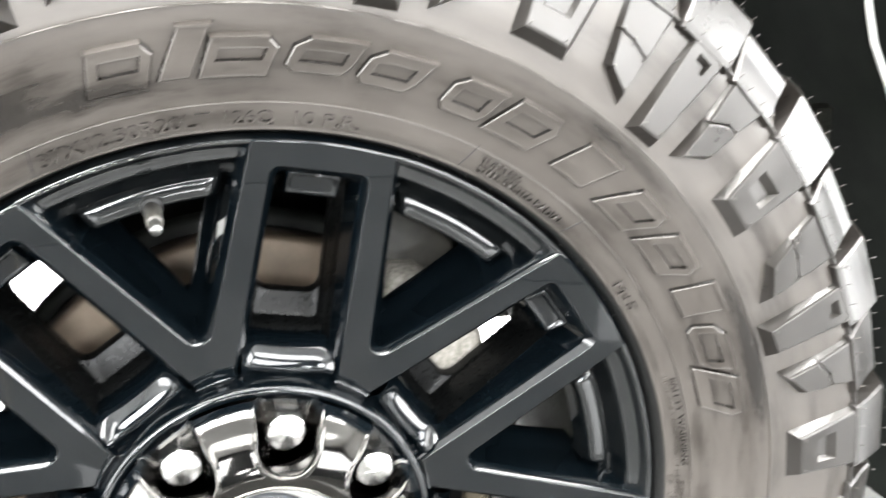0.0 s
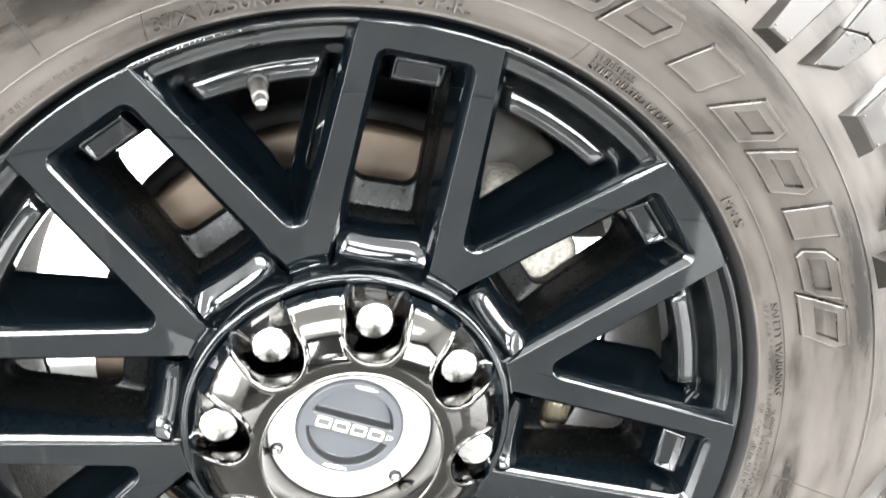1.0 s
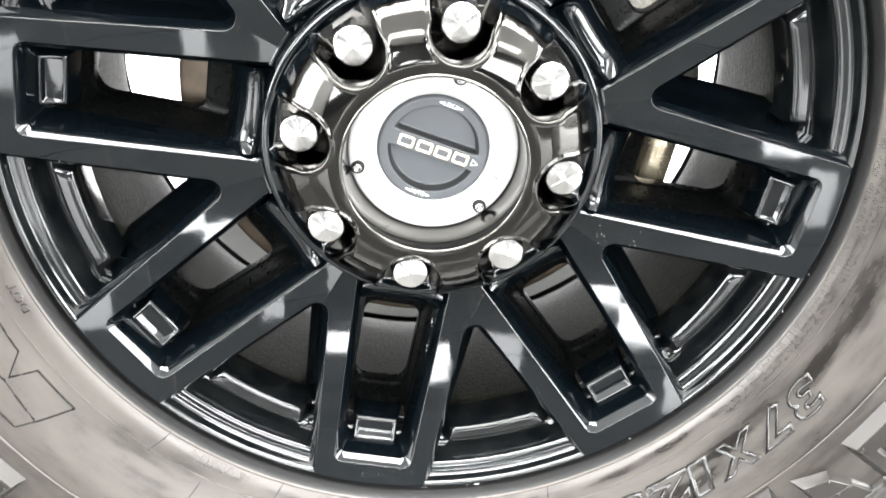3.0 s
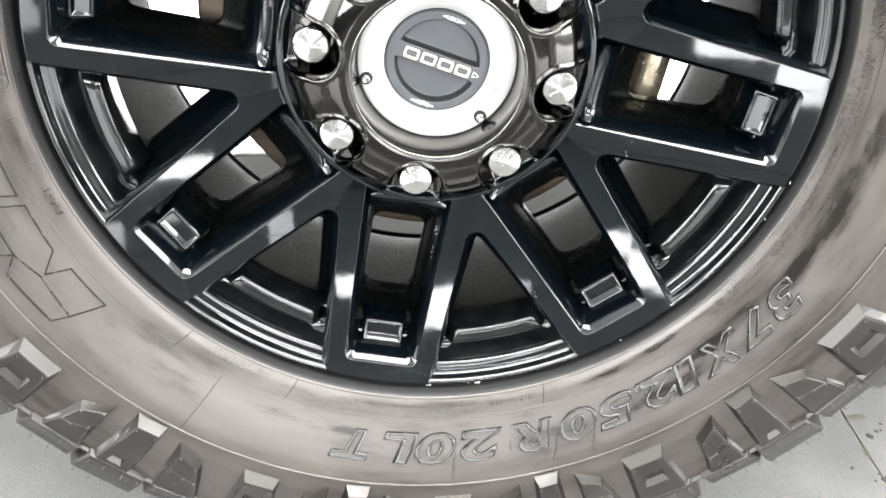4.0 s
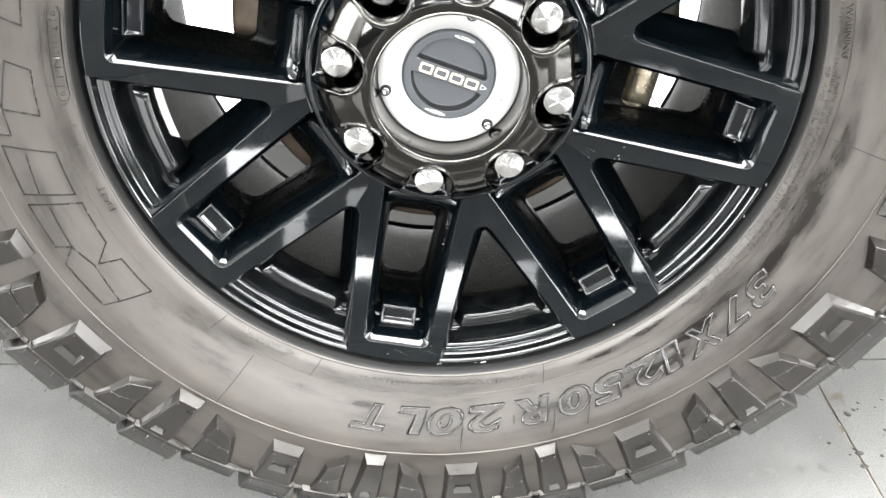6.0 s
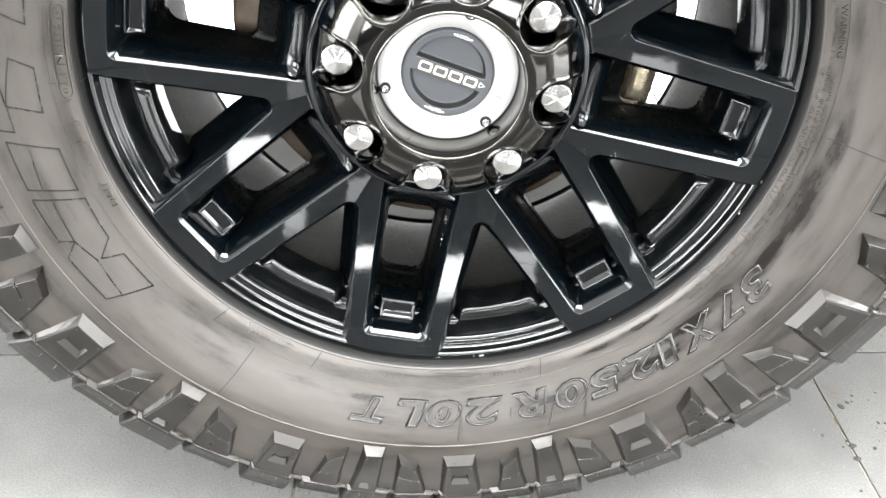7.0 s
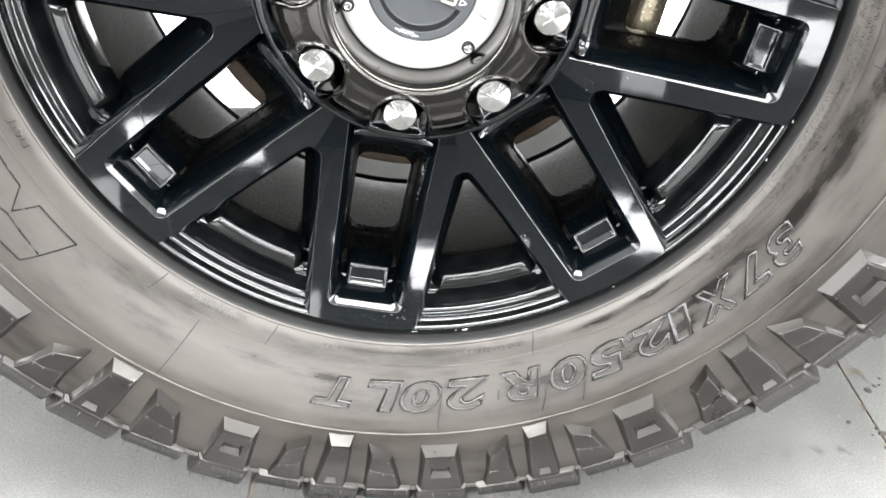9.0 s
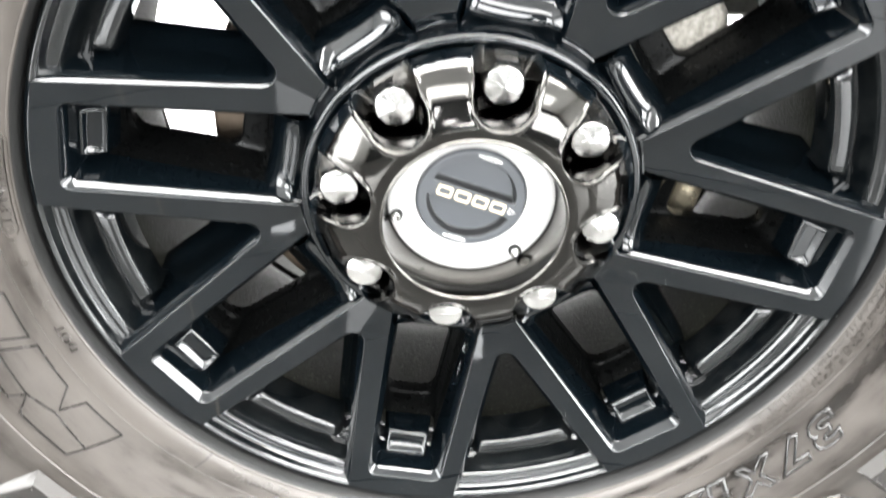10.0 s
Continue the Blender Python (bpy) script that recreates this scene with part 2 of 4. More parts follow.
# ---- building helpers ----
def link(name, mesh, material, parent=None, label="", m=None):
    if not mesh.materials:
        mesh.materials.append(material)
    ob = new(name, mesh)
    if parent:
        ob.parent = parent
    if m is not None:
        ob.matrix_basis = m
    if label:
        ob["label"] = label
    return ob


def part(name, bm, material, parent, label="", m=None, smooth=True):
    mesh = bpy.data.meshes.new(name)
    if smooth is not None:
        for f in bm.faces:
            f.smooth = smooth
    bmesh.ops.recalc_face_normals(bm, faces=bm.faces[:])
    bm.to_mesh(mesh)
    bm.free()
    return link(name, mesh, material, parent, label, m)


def polar(r, deg, y):
    a = radians(deg)
    return Vector((r * math.sin(a), y, r * math.cos(a)))


def lathe(profile, steps=192, shift=None):
    bm = bmesh.new()
    rings = []
    for r, y in profile:
        rings.append([bm.verts.new(polar(r, 360 * i / steps, y)) for i in range(steps)])
    for a, b in zip(rings, rings[1:]):
        for i in range(steps):
            j = (i + 1) % steps
            bm.faces.new((a[i], a[j], b[j], b[i]))
    if shift:
        for v in bm.verts:
            v.co = shift(v.co)
    return bm


def rounded(points, radii, n=5):
    """A closed outline with its corners rounded."""
    out = []
    k = len(points)
    for i in range(k):
        p, a, b = Vector(points[i]), Vector(points[i - 1]), Vector(points[(i + 1) % k])
        da, db = (a - p).normalized(), (b - p).normalized()
        ang = da.angle(db)
        d = radii[i] / math.tan(ang / 2)
        c = p + (da + db).normalized() * radii[i] / math.sin(ang / 2)
        s, e = p + da * d - c, p + db * d - c
        turn = s.angle_signed(e)
        for j in range(n):
            out.append(c + Matrix.Rotation(-turn * j / (n - 1), 2) @ s)
    return out


def bridge(bm, a, b, closed=True, smooth=True):
    k = len(a)
    for i in range(k if closed else k - 1):
        j = (i + 1) % k
        f = bm.faces.new((a[i], a[j], b[j], b[i]))
        f.smooth = smooth


def block(bottom, top):
    """A solid between two outlines of the same count."""
    bm = bmesh.new()
    a = [bm.verts.new(p) for p in bottom]
    b = [bm.verts.new(p) for p in top]
    bridge(bm, a, b)
    bm.faces.new(b)
    bm.faces.new(list(reversed(a)))
    return bm


def tube(points, radius, sides=8, caps=True):
    bm = bmesh.new()
    rings = []
    for i, p in enumerate(points):
        d = (Vector(points[min(i + 1, len(points) - 1)]) - Vector(points[max(i - 1, 0)])).normalized()
        u = d.orthogonal().normalized()
        w = d.cross(u)
        rings.append([bm.verts.new(Vector(p) + radius * (math.cos(t) * u + math.sin(t) * w))
                      for t in (2 * math.pi * q / sides for q in range(sides))])
    for a, b in zip(rings, rings[1:]):
        bridge(bm, a, b)
    if caps:
        bm.faces.new(rings[0])
        bm.faces.new(rings[-1])
    return bm


def join(bm, other):
    mesh = bpy.data.meshes.new("tmp")
    other.to_mesh(mesh)
    other.free()
    bm.from_mesh(mesh)
    bpy.data.meshes.remove(mesh)


# ---- the wheel ----
HEIGHT = 0.442
TURNED = 10.2
wheel = new("truck_wheel")
wheel.matrix_basis = pose(0, 0, HEIGHT, 0, TURNED, 0)
wheel.empty_display_size = 0.1
tagged(wheel, "gloss black eight-spoke truck wheel with a big off-road tyre", "wheel")


def spin(k, deg=45.0):
    return Matrix.Rotation(radians(deg * k), 4, "Y")


SLOPE, U0 = 0.205, 0.2475


def face_y(u):
    return SLOPE * (U0 - u)


def slot(uin, uout, vin, vout, rin, rout, n=5):
    return rounded([(uin, -vin), (uout, -vout), (uout, vout), (uin, vin)], [rin, rout, rout, rin], n)


def vee(d, rad, rend, n=6):
    """Half of the wedge-shaped window beside a spoke, grown by d, in the spoke's own plan."""
    beta = radians(26.0)
    tip = 0.1417 - d / math.sin(beta)
    rad = max(rad + d, 0.002)
    c = tip + rad / math.sin(beta)
    pts = []
    for j in range(n):
        a = (math.pi / 2 - beta) * j / (n - 1)
        pts.append((c - rad * math.cos(a), -rad * math.sin(a)))
    p, q = pts[-1]
    dx, dy = math.cos(beta), -math.sin(beta)
    bq = p * dx + q * dy
    s = -bq + math.sqrt(bq * bq - (p * p + q * q - rend * rend))
    pts.append((p + s * dx * 0.5, q + s * dy * 0.5))
    pts.append((p + s * dx, q + s * dy))
    a = radians(22.5)
    return [(p * math.cos(a) - q * math.sin(a), p * math.sin(a) + q * math.cos(a)) for p, q in pts]


def spoke_mesh():
    bm = bmesh.new()

    def ring(pts, y, drop=0.0):
        return [bm.verts.new((v, face_y(u) + drop if y is None else y, u)) for u, v in pts]

    # window between the two arms
    hole = [ring(slot(0.101, U0 + 0.0046, 0.0339, 0.0294, 0.004, 0.0070), None),
            ring(slot(0.1011, U0 + 0.0044, 0.0337, 0.0292, 0.004, 0.0069), None, 0.0001),
            ring(slot(0.1012, U0 + 0.0041, 0.0334, 0.0289, 0.004, 0.0067), None, 0.0004),
            ring(slot(0.1028, U0 + 0.0004, 0.0297, 0.0252, 0.003, 0.0047), None, 0.0055),
            ring(slot(0.1029, U0 + 0.0001, 0.0294, 0.0249, 0.003, 0.0046), None, 0.0062),
            ring(slot(0.103, U0, 0.0293, 0.0248, 0.003, 0.0045), None, 0.0074),
            ring(slot(0.104, 0.2435, 0.0270, 0.0228, 0.003, 0.0060), 0.0400),
            ring(slot(0.110, 0.2415, 0.0262, 0.0222, 0.004, 0.0070), 0.0480),
            ring(slot(0.1345, 0.2330, 0.0235, 0.0228, 0.004, 0.0105), 0.0560),
            ring(slot(0.1365, 0.2310, 0.0228, 0.0220, 0.004, 0.0110), 0.0715),
            ring(slot(0.1380, 0.2300, 0.0226, 0.0218, 0.005, 0.0115), 0.0735),
            ring(slot(0.1530, 0.2290, 0.0220, 0.0214, 0.009, 0.0120), 0.0745),
            ring(slot(0.1545, 0.2285, 0.0218, 0.0212, 0.009, 0.0120), 0.0760),
            ring(slot(0.1550, 0.2280, 0.0216, 0.0210, 0.009, 0.0120), 0.0840)]
    for i, (a, b) in enumerate(zip(hole, hole[1:])):
        before = set(bm.faces)
        bridge(bm, a, b)
        # deep slot faces take the dulled copy so they stay dark
        if i > 5:
            for f in set(bm.faces) - before:
                f.material_index = 1
    # both flanks
    rend = 0.2668
    sides = []
    for sign in (1, -1):
        rows = []
        for d, y, drop in ((0.0048, None, 0.0), (0.0046, None, 0.0001), (0.0043, None, 0.0004), (0.0004, None, 0.0057), (0.0001, None, 0.0064), (0.0, None, 0.0076), (-0.003, 0.042, 0), (-0.0045, 0.050, 0), (-0.0095, 0.055, 0), (-0.0105, 0.070, 0)):
            rows.append(ring([(u, sign * v) for u, v in vee(d, 0.0045, rend)], y, drop))
        for a, b in zip(rows, rows[1:]):
            bridge(bm, a, b, False)
        sides.append(rows)
    # outer edge
    end = math.degrees(math.atan2(sides[0][0][-1].co.x, sides[0][0][-1].co.z))
    arcs = []
    for r, drop in ((rend, 0.0), (0.2692, 0.0010), (0.2706, 0.0045)):
        row = []
        for i in range(9):
            a = radians(end - 2 * end * i / 8)
            if r == rend and i in (0, 8):
                row.append(sides[0 if i == 0 else 1][0][-1])
            else:
                row.append(bm.verts.new((r * math.sin(a), face_y(r * math.cos(a)) + drop, r * math.cos(a))))
        arcs.append(row)
    for a, b in zip(arcs, arcs[1:]):
        bridge(bm, a, b, False)
    # hub end
    inner = [bm.verts.new((0.1035 * math.sin(a), face_y(0.1035 * math.cos(a)), 0.1035 * math.cos(a)))
             for a in (radians(-22.5 + 45 * i / 8) for i in range(9))]
    loop = sides[0][0] + arcs[0][1:-1] + list(reversed(sides[1][0])) + inner

    def fill(loops):
        before = set(bm.faces)
        edges = []
        for lp in loops:
            for i in range(len(lp)):
                e = bm.edges.get((lp[i - 1], lp[i])) or bm.edges.new((lp[i - 1], lp[i]))
                edges.append(e)
        bmesh.ops.triangle_fill(bm, edges=edges, use_beauty=True, normal=(0, -1, 0))
        for f in set(bm.faces) - before:
            f.smooth = False

    fill([loop, hole[0]])
    for sign in (1, -1):
        rows = []
        for i in range(4):
            a = radians(sign * (16.3 + 6.1 * i / 3))
            rows.append([bm.verts.new((r * math.sin(a), face_y(r * math.cos(a)) + d, r * math.cos(a)))
                         for r, d in ((0.1112, 0.004), (0.1117, 0.0004), (0.1124, -0.0006), (0.1134, -0.0007), (0.1146, 0.0002))])
        for a, b in zip(rows, rows[1:]):
            bridge(bm, a, b, False)
    mesh = bpy.data.meshes.new("spoke")
    mesh.materials.append(GLOSS)
    mesh.materials.append(SLOTBLACK)
    bmesh.ops.recalc_face_normals(bm, faces=bm.faces[:])
    bm.to_mesh(mesh)
    bm.free()
    return mesh


rim = part("rim", lathe([(0.2712, 0.004), (0.2704, -0.0005), (0.2690, -0.0028), (0.2672, -0.0030), (0.2657, -0.0020), (0.2649, 0.0002), (0.2643, 0.0028),
                         (0.2636, 0.0050), (0.2622, 0.0062), (0.2600, 0.0069), (0.2574, 0.0076), (0.2560, 0.0086), (0.2550, 0.0108), (0.2543, 0.0150), (0.2535, 0.0205), (0.2526, 0.0245), (0.2508, 0.0276),
                         (0.2480, 0.0290), (0.2455, 0.0297), (0.2438, 0.0322), (0.2425, 0.0375), (0.2405, 0.042), (0.2390, 0.044)], 256),
           DUSTED, wheel, "stepped gloss black outer rim")
part("barrel", lathe([(0.2390, 0.044), (0.2375, 0.046), (0.2350, 0.050), (0.2337, 0.058), (0.2325, 0.080), (0.2318, 0.115), (0.2325, 0.148), (0.2335, 0.157), (0.2345, 0.1640), (0.2365, 0.172), (0.2385, 0.180), (0.2425, 0.188), (0.2446, 0.193), (0.2446, 0.197), (0.2430, 0.199), (0.27, 0.2)], 192),
     BARREL, wheel, "dusty dark inner barrel")
spoke = spoke_mesh()
for k in range(8):
    link("spoke", spoke, GLOSS, wheel, "", spin(k))


def ledge_mesh():
    """The raised bar inside a wedge window."""
    bm = bmesh.new()
    prof = [(0.2462, 0.036), (0.2460, 0.0255), (0.2456, 0.0226), (0.2447, 0.0207), (0.2434, 0.0199), (0.2410, 0.0197), (0.2380, 0.0197), (0.2352, 0.0199), (0.2335, 0.0207), (0.2324, 0.0224), (0.2318, 0.0255), (0.2314, 0.034), (0.2310, 0.048)]
    rows = []
    angs = [-10.4, -10.0, -9.5, -9.0] + [-8.4 + 16.8 * i / 12 for i in range(13)] + [9.0, 9.5, 10.0, 10.4]
    for a in angs:
        e = max(0.0, abs(a) - 8.6) / 1.8
        rows.append([bm.verts.new(polar(r, a * (1 - 8.0 * (0.2456 - r)) + 22.5, y + 0.012 * e ** 2)) for r, y in prof])
    for a, b in zip(rows, rows[1:]):
        bridge(bm, a, b, False)
    return bm


def pad_mesh():
    """The framed pad at the outer end of a slot window."""
    bm = bmesh.new()
    loops = []
    for u0, u1, v, y in ((0.2280, 0.2475, 0.0185, 0.047), (0.2300, 0.2462, 0.0166, 0.0262), (0.2306, 0.2456, 0.0160, 0.0244),
                         (0.2318, 0.2444, 0.0148, 0.0236), (0.2328, 0.2434, 0.0138, 0.0239), (0.2338, 0.2424, 0.0128, 0.0268)):
        loops.append([bm.verts.new((q[1], y - ((0.62 if y < 0.0240 or u1 > 0.2450 else 0.16) * (q[0] - 0.2381) if y < 0.04 else 0.0), q[0])) for q in slot(u0, u1, v, v, 0.0012, 0.0012, 3)])
    for a, b in zip(loops, loops[1:]):
        bridge(bm, a, b)
    bm.faces.new(loops[-1])
    return bm


def saddle_mesh():
    bm = bmesh.new()
    prof = [(0.1040, 0.0370), (0.1090, 0.0370), (0.1102, 0.0348), (0.1118, 0.0330), (0.1140, 0.0322), (0.1170, 0.0326), (0.1210, 0.0346), (0.1262, 0.0384), (0.1296, 0.0420), (0.1316, 0.0462), (0.1328, 0.0530), (0.1334, 0.0640)]
    rows = []
    for i in range(17):
        v = -0.0290 + 0.058 * i / 16
        lift = 0.0060 * (abs(v) / 0.029) ** 7
        rows.append([bm.verts.new((v, y - lift, u + 0.0025 * (v / 0.029) ** 2)) for u, y in prof])
    for a, b in zip(rows, rows[1:]):
        bridge(bm, a, b, False)
    return bm


first = part("rim_ledge", ledge_mesh(), DUSTED, wheel)
pad = part("window_pad", pad_mesh(), GLOSS, wheel, "", None, None)
saddle = part("hub_saddle", saddle_mesh(), GLOSS, wheel)
for k in range(1, 8):
    link("rim_ledge", first.data, DUSTED, wheel, "", spin(k))
    link("window_pad", pad.data, GLOSS, wheel, "", spin(k))
    link("hub_saddle", saddle.data, GLOSS, wheel, "", spin(k))


# hub cover with eight pockets
def hub_y(r, deg):
    base = sum(float(np.interp(max(0.0575, r + q), [0.0575, 0.059, 0.062, 0.068, 0.078, 0.088, 0.097, 0.104, 0.1085, 0.1105, 0.111],
                           [-0.0150, -0.0168, -0.0172, -0.0162, -0.0128, -0.0070, 0.0005, 0.0090, 0.0170, 0.0240, 0.036])) for q in (-0.006, -0.004, -0.002, 0.0, 0.002, 0.004, 0.006)) / 7
    a = (deg + 22.5) % 45 - 22.5
    u, v = r * math.cos(radians(a)), r * math.sin(radians(a))
    half = 0.0170 + 0.17 * max(0.0, u - 0.084)
    if u < 0.0835:
        d = math.hypot(u - 0.0835, v) - half
    else:
        d = max(abs(v) - half, u - 0.1045)
    if d < 0.004:
        t = min(1.0, max(0.0, (0.0025 - d) / 0.0065))
        t = t * t * (3 - 2 * t)
        floor_y = 0.0190 - 0.10 * max(0.0, u - 0.094)
        base += (floor_y - base) * t if floor_y > base else 0.0
        # the raised lip round the pocket
        base -= 0.0016 * math.exp(-((d - 0.0018) / 0.0017) ** 2) * (1 if r < 0.104 else 0)
    return base


def hub_mesh():
    bm = bmesh.new()
    rs = list(np.linspace(0.0575, 0.1042, 54))
    steps = 448
    rings = [[bm.verts.new(polar(r, 360 * i / steps, hub_y(r, 360 * i / steps))) for i in range(steps)] for r in rs]
    for a, b in zip(rings, rings[1:]):
        bridge(bm, a, b)
    for f in bm.faces:
        p = f.calc_center_median()
        if math.hypot(p.x, p.z) > 0.0985:
            f.material_index = 1
    return bm


hub = part("hub_cover", hub_mesh(), SMOKE, wheel, "black chrome hub cover with eight pockets")
hub.data.materials.append(GLOSS)
part("hub_ring", lathe([(0.1034, 0.0190), (0.1038, 0.0166), (0.1046, 0.0158), (0.1086, 0.0166), (0.1098, 0.0180), (0.1106, 0.0220), (0.1112, 0.0290), (0.1114, 0.0370)], 192),
     GLOSS, wheel, "gloss black ring round the hub cover")


def nut_mesh():
    bm = bmesh.new()
    loops = []
    for rad, y, hexed in ((0.0138, 0.034, 1), (0.0138, 0.0070, 1), (0.0135, 0.0052, 1), (0.0118, 0.0030, 0), (0.0112, 0.0025, 0), (0.0012, 0.0010, 0)):
        ring = []
        for i in range(24):
            a = 2 * math.pi * i / 24
            s = (a + math.pi / 6) % (math.pi / 3) - math.pi / 6
            q = rad * (math.cos(math.pi / 6) / math.cos(s)) if hexed else rad
            ring.append(bm.verts.new((q * math.sin(a), y + (0.0 if hexed else 0.00012 * math.sin(5 * a + 40 * rad)), 0.085 + q * math.cos(a))))
        loops.append(ring)
    for n_, (a, b) in enumerate(zip(loops, loops[1:])):
        bridge(bm, a, b, True, n_ == 2)
    bm.faces.new(loops[-1])
    # washer foot
    foot = [[bm.verts.new((q * math.sin(a), y, 0.085 + q * math.cos(a))) for a in (2 * math.pi * i / 24 for i in range(24))]
            for q, y in ((0.0138, 0.0200), (0.0156, 0.0212), (0.0160, 0.027))]
    for a, b in zip(foot, foot[1:]):
        bridge(bm, a, b)
    return bm


nut = part("lug_nut", nut_mesh(), CHROME, wheel, "bright chrome lug nut", None, None)
for k in range(1, 8):
    link("lug_nut", nut.data, CHROME, wheel, "bright chrome lug nut", spin(k))

# locking hub
bowl = part("hub_bowl", lathe([(0.0590, -0.0150), (0.0582, -0.0172), (0.0570, -0.0172), (0.0564, -0.0155), (0.0556, 0.0), (0.0550, 0.0100), (0.0547, 0.0150)], 128),
            BOWL, wheel, "polished bowl round the locking hub")
disc = part("hub_disc", lathe([(0.0548, 0.0160), (0.0545, 0.0135), (0.0532, 0.0122), (0.0450, 0.0140), (0.0366, 0.0155), (0.0360, 0.0170), (0.0358, 0.03)], 128),
            SILVER, wheel, "satin silver locking hub disc")
DIALTURN = 9.9


def dial_y(x, z):
    r = math.hypot(x, z)
    y = 0.0142 if r < 0.0345 else 0.0142 + (r - 0.0345) * 1.6
    if r < 0.031:
        for s in (1, -1):
            e = s * z - 0.0062
            if e > -0.002:
                t = min(1.0, max(0.0, (e + 0.0008) / 0.0016)) * min(1.0, max(0.0, (0.0292 - r) / 0.0018))
                y += 0.0074 * t * t * (3 - 2 * t)
    return y


def dial_mesh():
    bm = bmesh.new()
    rs = np.linspace(0.0, 0.0358, 72)[1:]
    steps = 216
    c = bm.verts.new((0, dial_y(0, 0), 0))
    rings = []
    for r in rs:
        rings.append([bm.verts.new((p.x, dial_y(p.x, p.z), p.z)) for p in (polar(r, 360 * i / steps, 0) for i in range(steps))])
    for i in range(steps):
        bm.faces.new((c, rings[0][(i + 1) % steps], rings[0][i]))
    for a, b in zip(rings, rings[1:]):
        bridge(bm, a, b)
    bm.normal_update()
    # steep recess walls take the painted shade
    for f in bm.faces:
        p = f.calc_center_median()
        if abs(f.normal.y) < 0.80 and math.hypot(p.x, p.z) < 0.0305:
            f.material_index = 1
    return bm


dial = part("dial", dial_mesh(), DIAL, wheel, "dark grey turn dial with two finger recesses", pose(0, 0, 0, 0, DIALTURN, 0))
dial.data.materials.append(DIALSHADE)
for i in range(4):
    x0 = -0.0236 + 0.0123 * i
    out = rounded([(x0, -0.0037), (x0 + 0.0104, -0.0037), (x0 + 0.0104, 0.0037), (x0, 0.0037)], [0.0014] * 4, 4)
    inn = rounded([(x0 + 0.0015, -0.0023), (x0 + 0.0089, -0.0023), (x0 + 0.0089, 0.0023), (x0 + 0.0015, 0.0023)], [0.0006] * 4, 4)
    bm = bmesh.new()
    a = [bm.verts.new((p.x, 0.0142, p.y)) for p in out]
    b = [bm.verts.new((p.x, 0.0134, p.y)) for p in out]
    c = [bm.verts.new((p.x, 0.0134, p.y)) for p in inn]
    d = [bm.verts.new((p.x, 0.0142, p.y)) for p in inn]
    for s, e in ((a, b), (b, c), (c, d)):
        bridge(bm, s, e, True, False)
    part("badge_bar", bm, GOLD, dial, "pale gold badge outline", None, None)



def flat_words(string, x, z, height, y, parent, name):
    mesh = text_mesh(string)
    xs = [v.co.x for v in mesh.vertices]
    k = height / max(v.co.y for v in mesh.vertices)
    mid = (min(xs) + max(xs)) / 2
    for v in mesh.vertices:
        v.co = Vector((x + (v.co.x - mid) * k, y - (0.0003 if v.co.z > 0 else 0.0), z + v.co.y * k))
    return link(name, mesh, PRINT, parent, "small white printed word")


for deg in (246.9, 132.0, 9.0):
    p = polar(0.0500, deg, 0)
    m = Matrix.Translation(p)
    s = part("hub_screw", lathe([(0.0001, 0.0120), (0.0012, 0.0120), (0.0014, 0.0098), (0.0026, 0.0096), (0.0031, 0.0106), (0.0032, 0.0145)], 20), CHROME, wheel, "small steel socket screw", m)
    part("screw_seat", lathe([(0.0031, 0.0122), (0.0042, 0.0116), (0.0048, 0.0140)], 20), SEAL_GROOVE_BLACK, s)


for deg, r0, r1 in ((104.0, 0.0385, 0.0465), (196.0, 0.0400, 0.0480)):
    part("index_mark", tube([polar(r0, deg, 0.0148 - 0.0002), polar(r1, deg + 1.5, 0.0133 - 0.0002)], 0.00035, 6), DIAL, disc, "thin dark scribed line")


# ---- writing ----
def text_mesh(string, outline=False, bold=0.0):
    cu = bpy.data.curves.new("words", "FONT")
    cu.body = string
    cu.resolution_u = 3
    cu.offset = bold
    if outline:
        cu.fill_mode = "NONE"
        cu.bevel_depth, cu.bevel_resolution = 0.035, 1
    else:
        cu.extrude = 0.02
    ob = new("words", cu)
    dg = bpy.context.evaluated_depsgraph_get()
    mesh = bpy.data.meshes.new_from_object(ob.evaluated_get(dg))
    bpy.data.objects.remove(ob)
    bpy.data.curves.remove(cu)
    return mesh


flat_words("LOCK", 0.0005, 0.0300, 0.0026, 0.0142, dial, "dial_print")
flat_words("AUTO", 0.0005, -0.0325, 0.0026, 0.0142, dial, "dial_print")
for sx, sz in ((-0.0060, 0.0312), (0.0068, 0.0312), (-0.0064, -0.0313), (0.0070, -0.0313)):
    part("dial_mark", block([Vector((sx + q, 0.0143, sz + w)) for q, w in ((-0.0014, -0.0004), (0.0014, -0.0004), (0.0014, 0.0004), (-0.0014, 0.0004))],
                            [Vector((sx + q, 0.0139, sz + w)) for q, w in ((-0.0014, -0.0004), (0.0014, -0.0004), (0.0014, 0.0004), (-0.0014, 0.0004))]), PRINT, dial, "", None, False)

for (xa, za), (xb, zb) in (((0.0262, 0.0020), (0.0306, 0.0)), ((0.0306, 0.0), (0.0262, -0.0020)), ((0.0262, -0.0020), (0.0262, 0.0020))):
    part("dial_mark", tube([(xa, 0.0141, za), (xb, 0.0141, zb)], 0.00022, 5), PRINT, dial, "thin triangle mark")

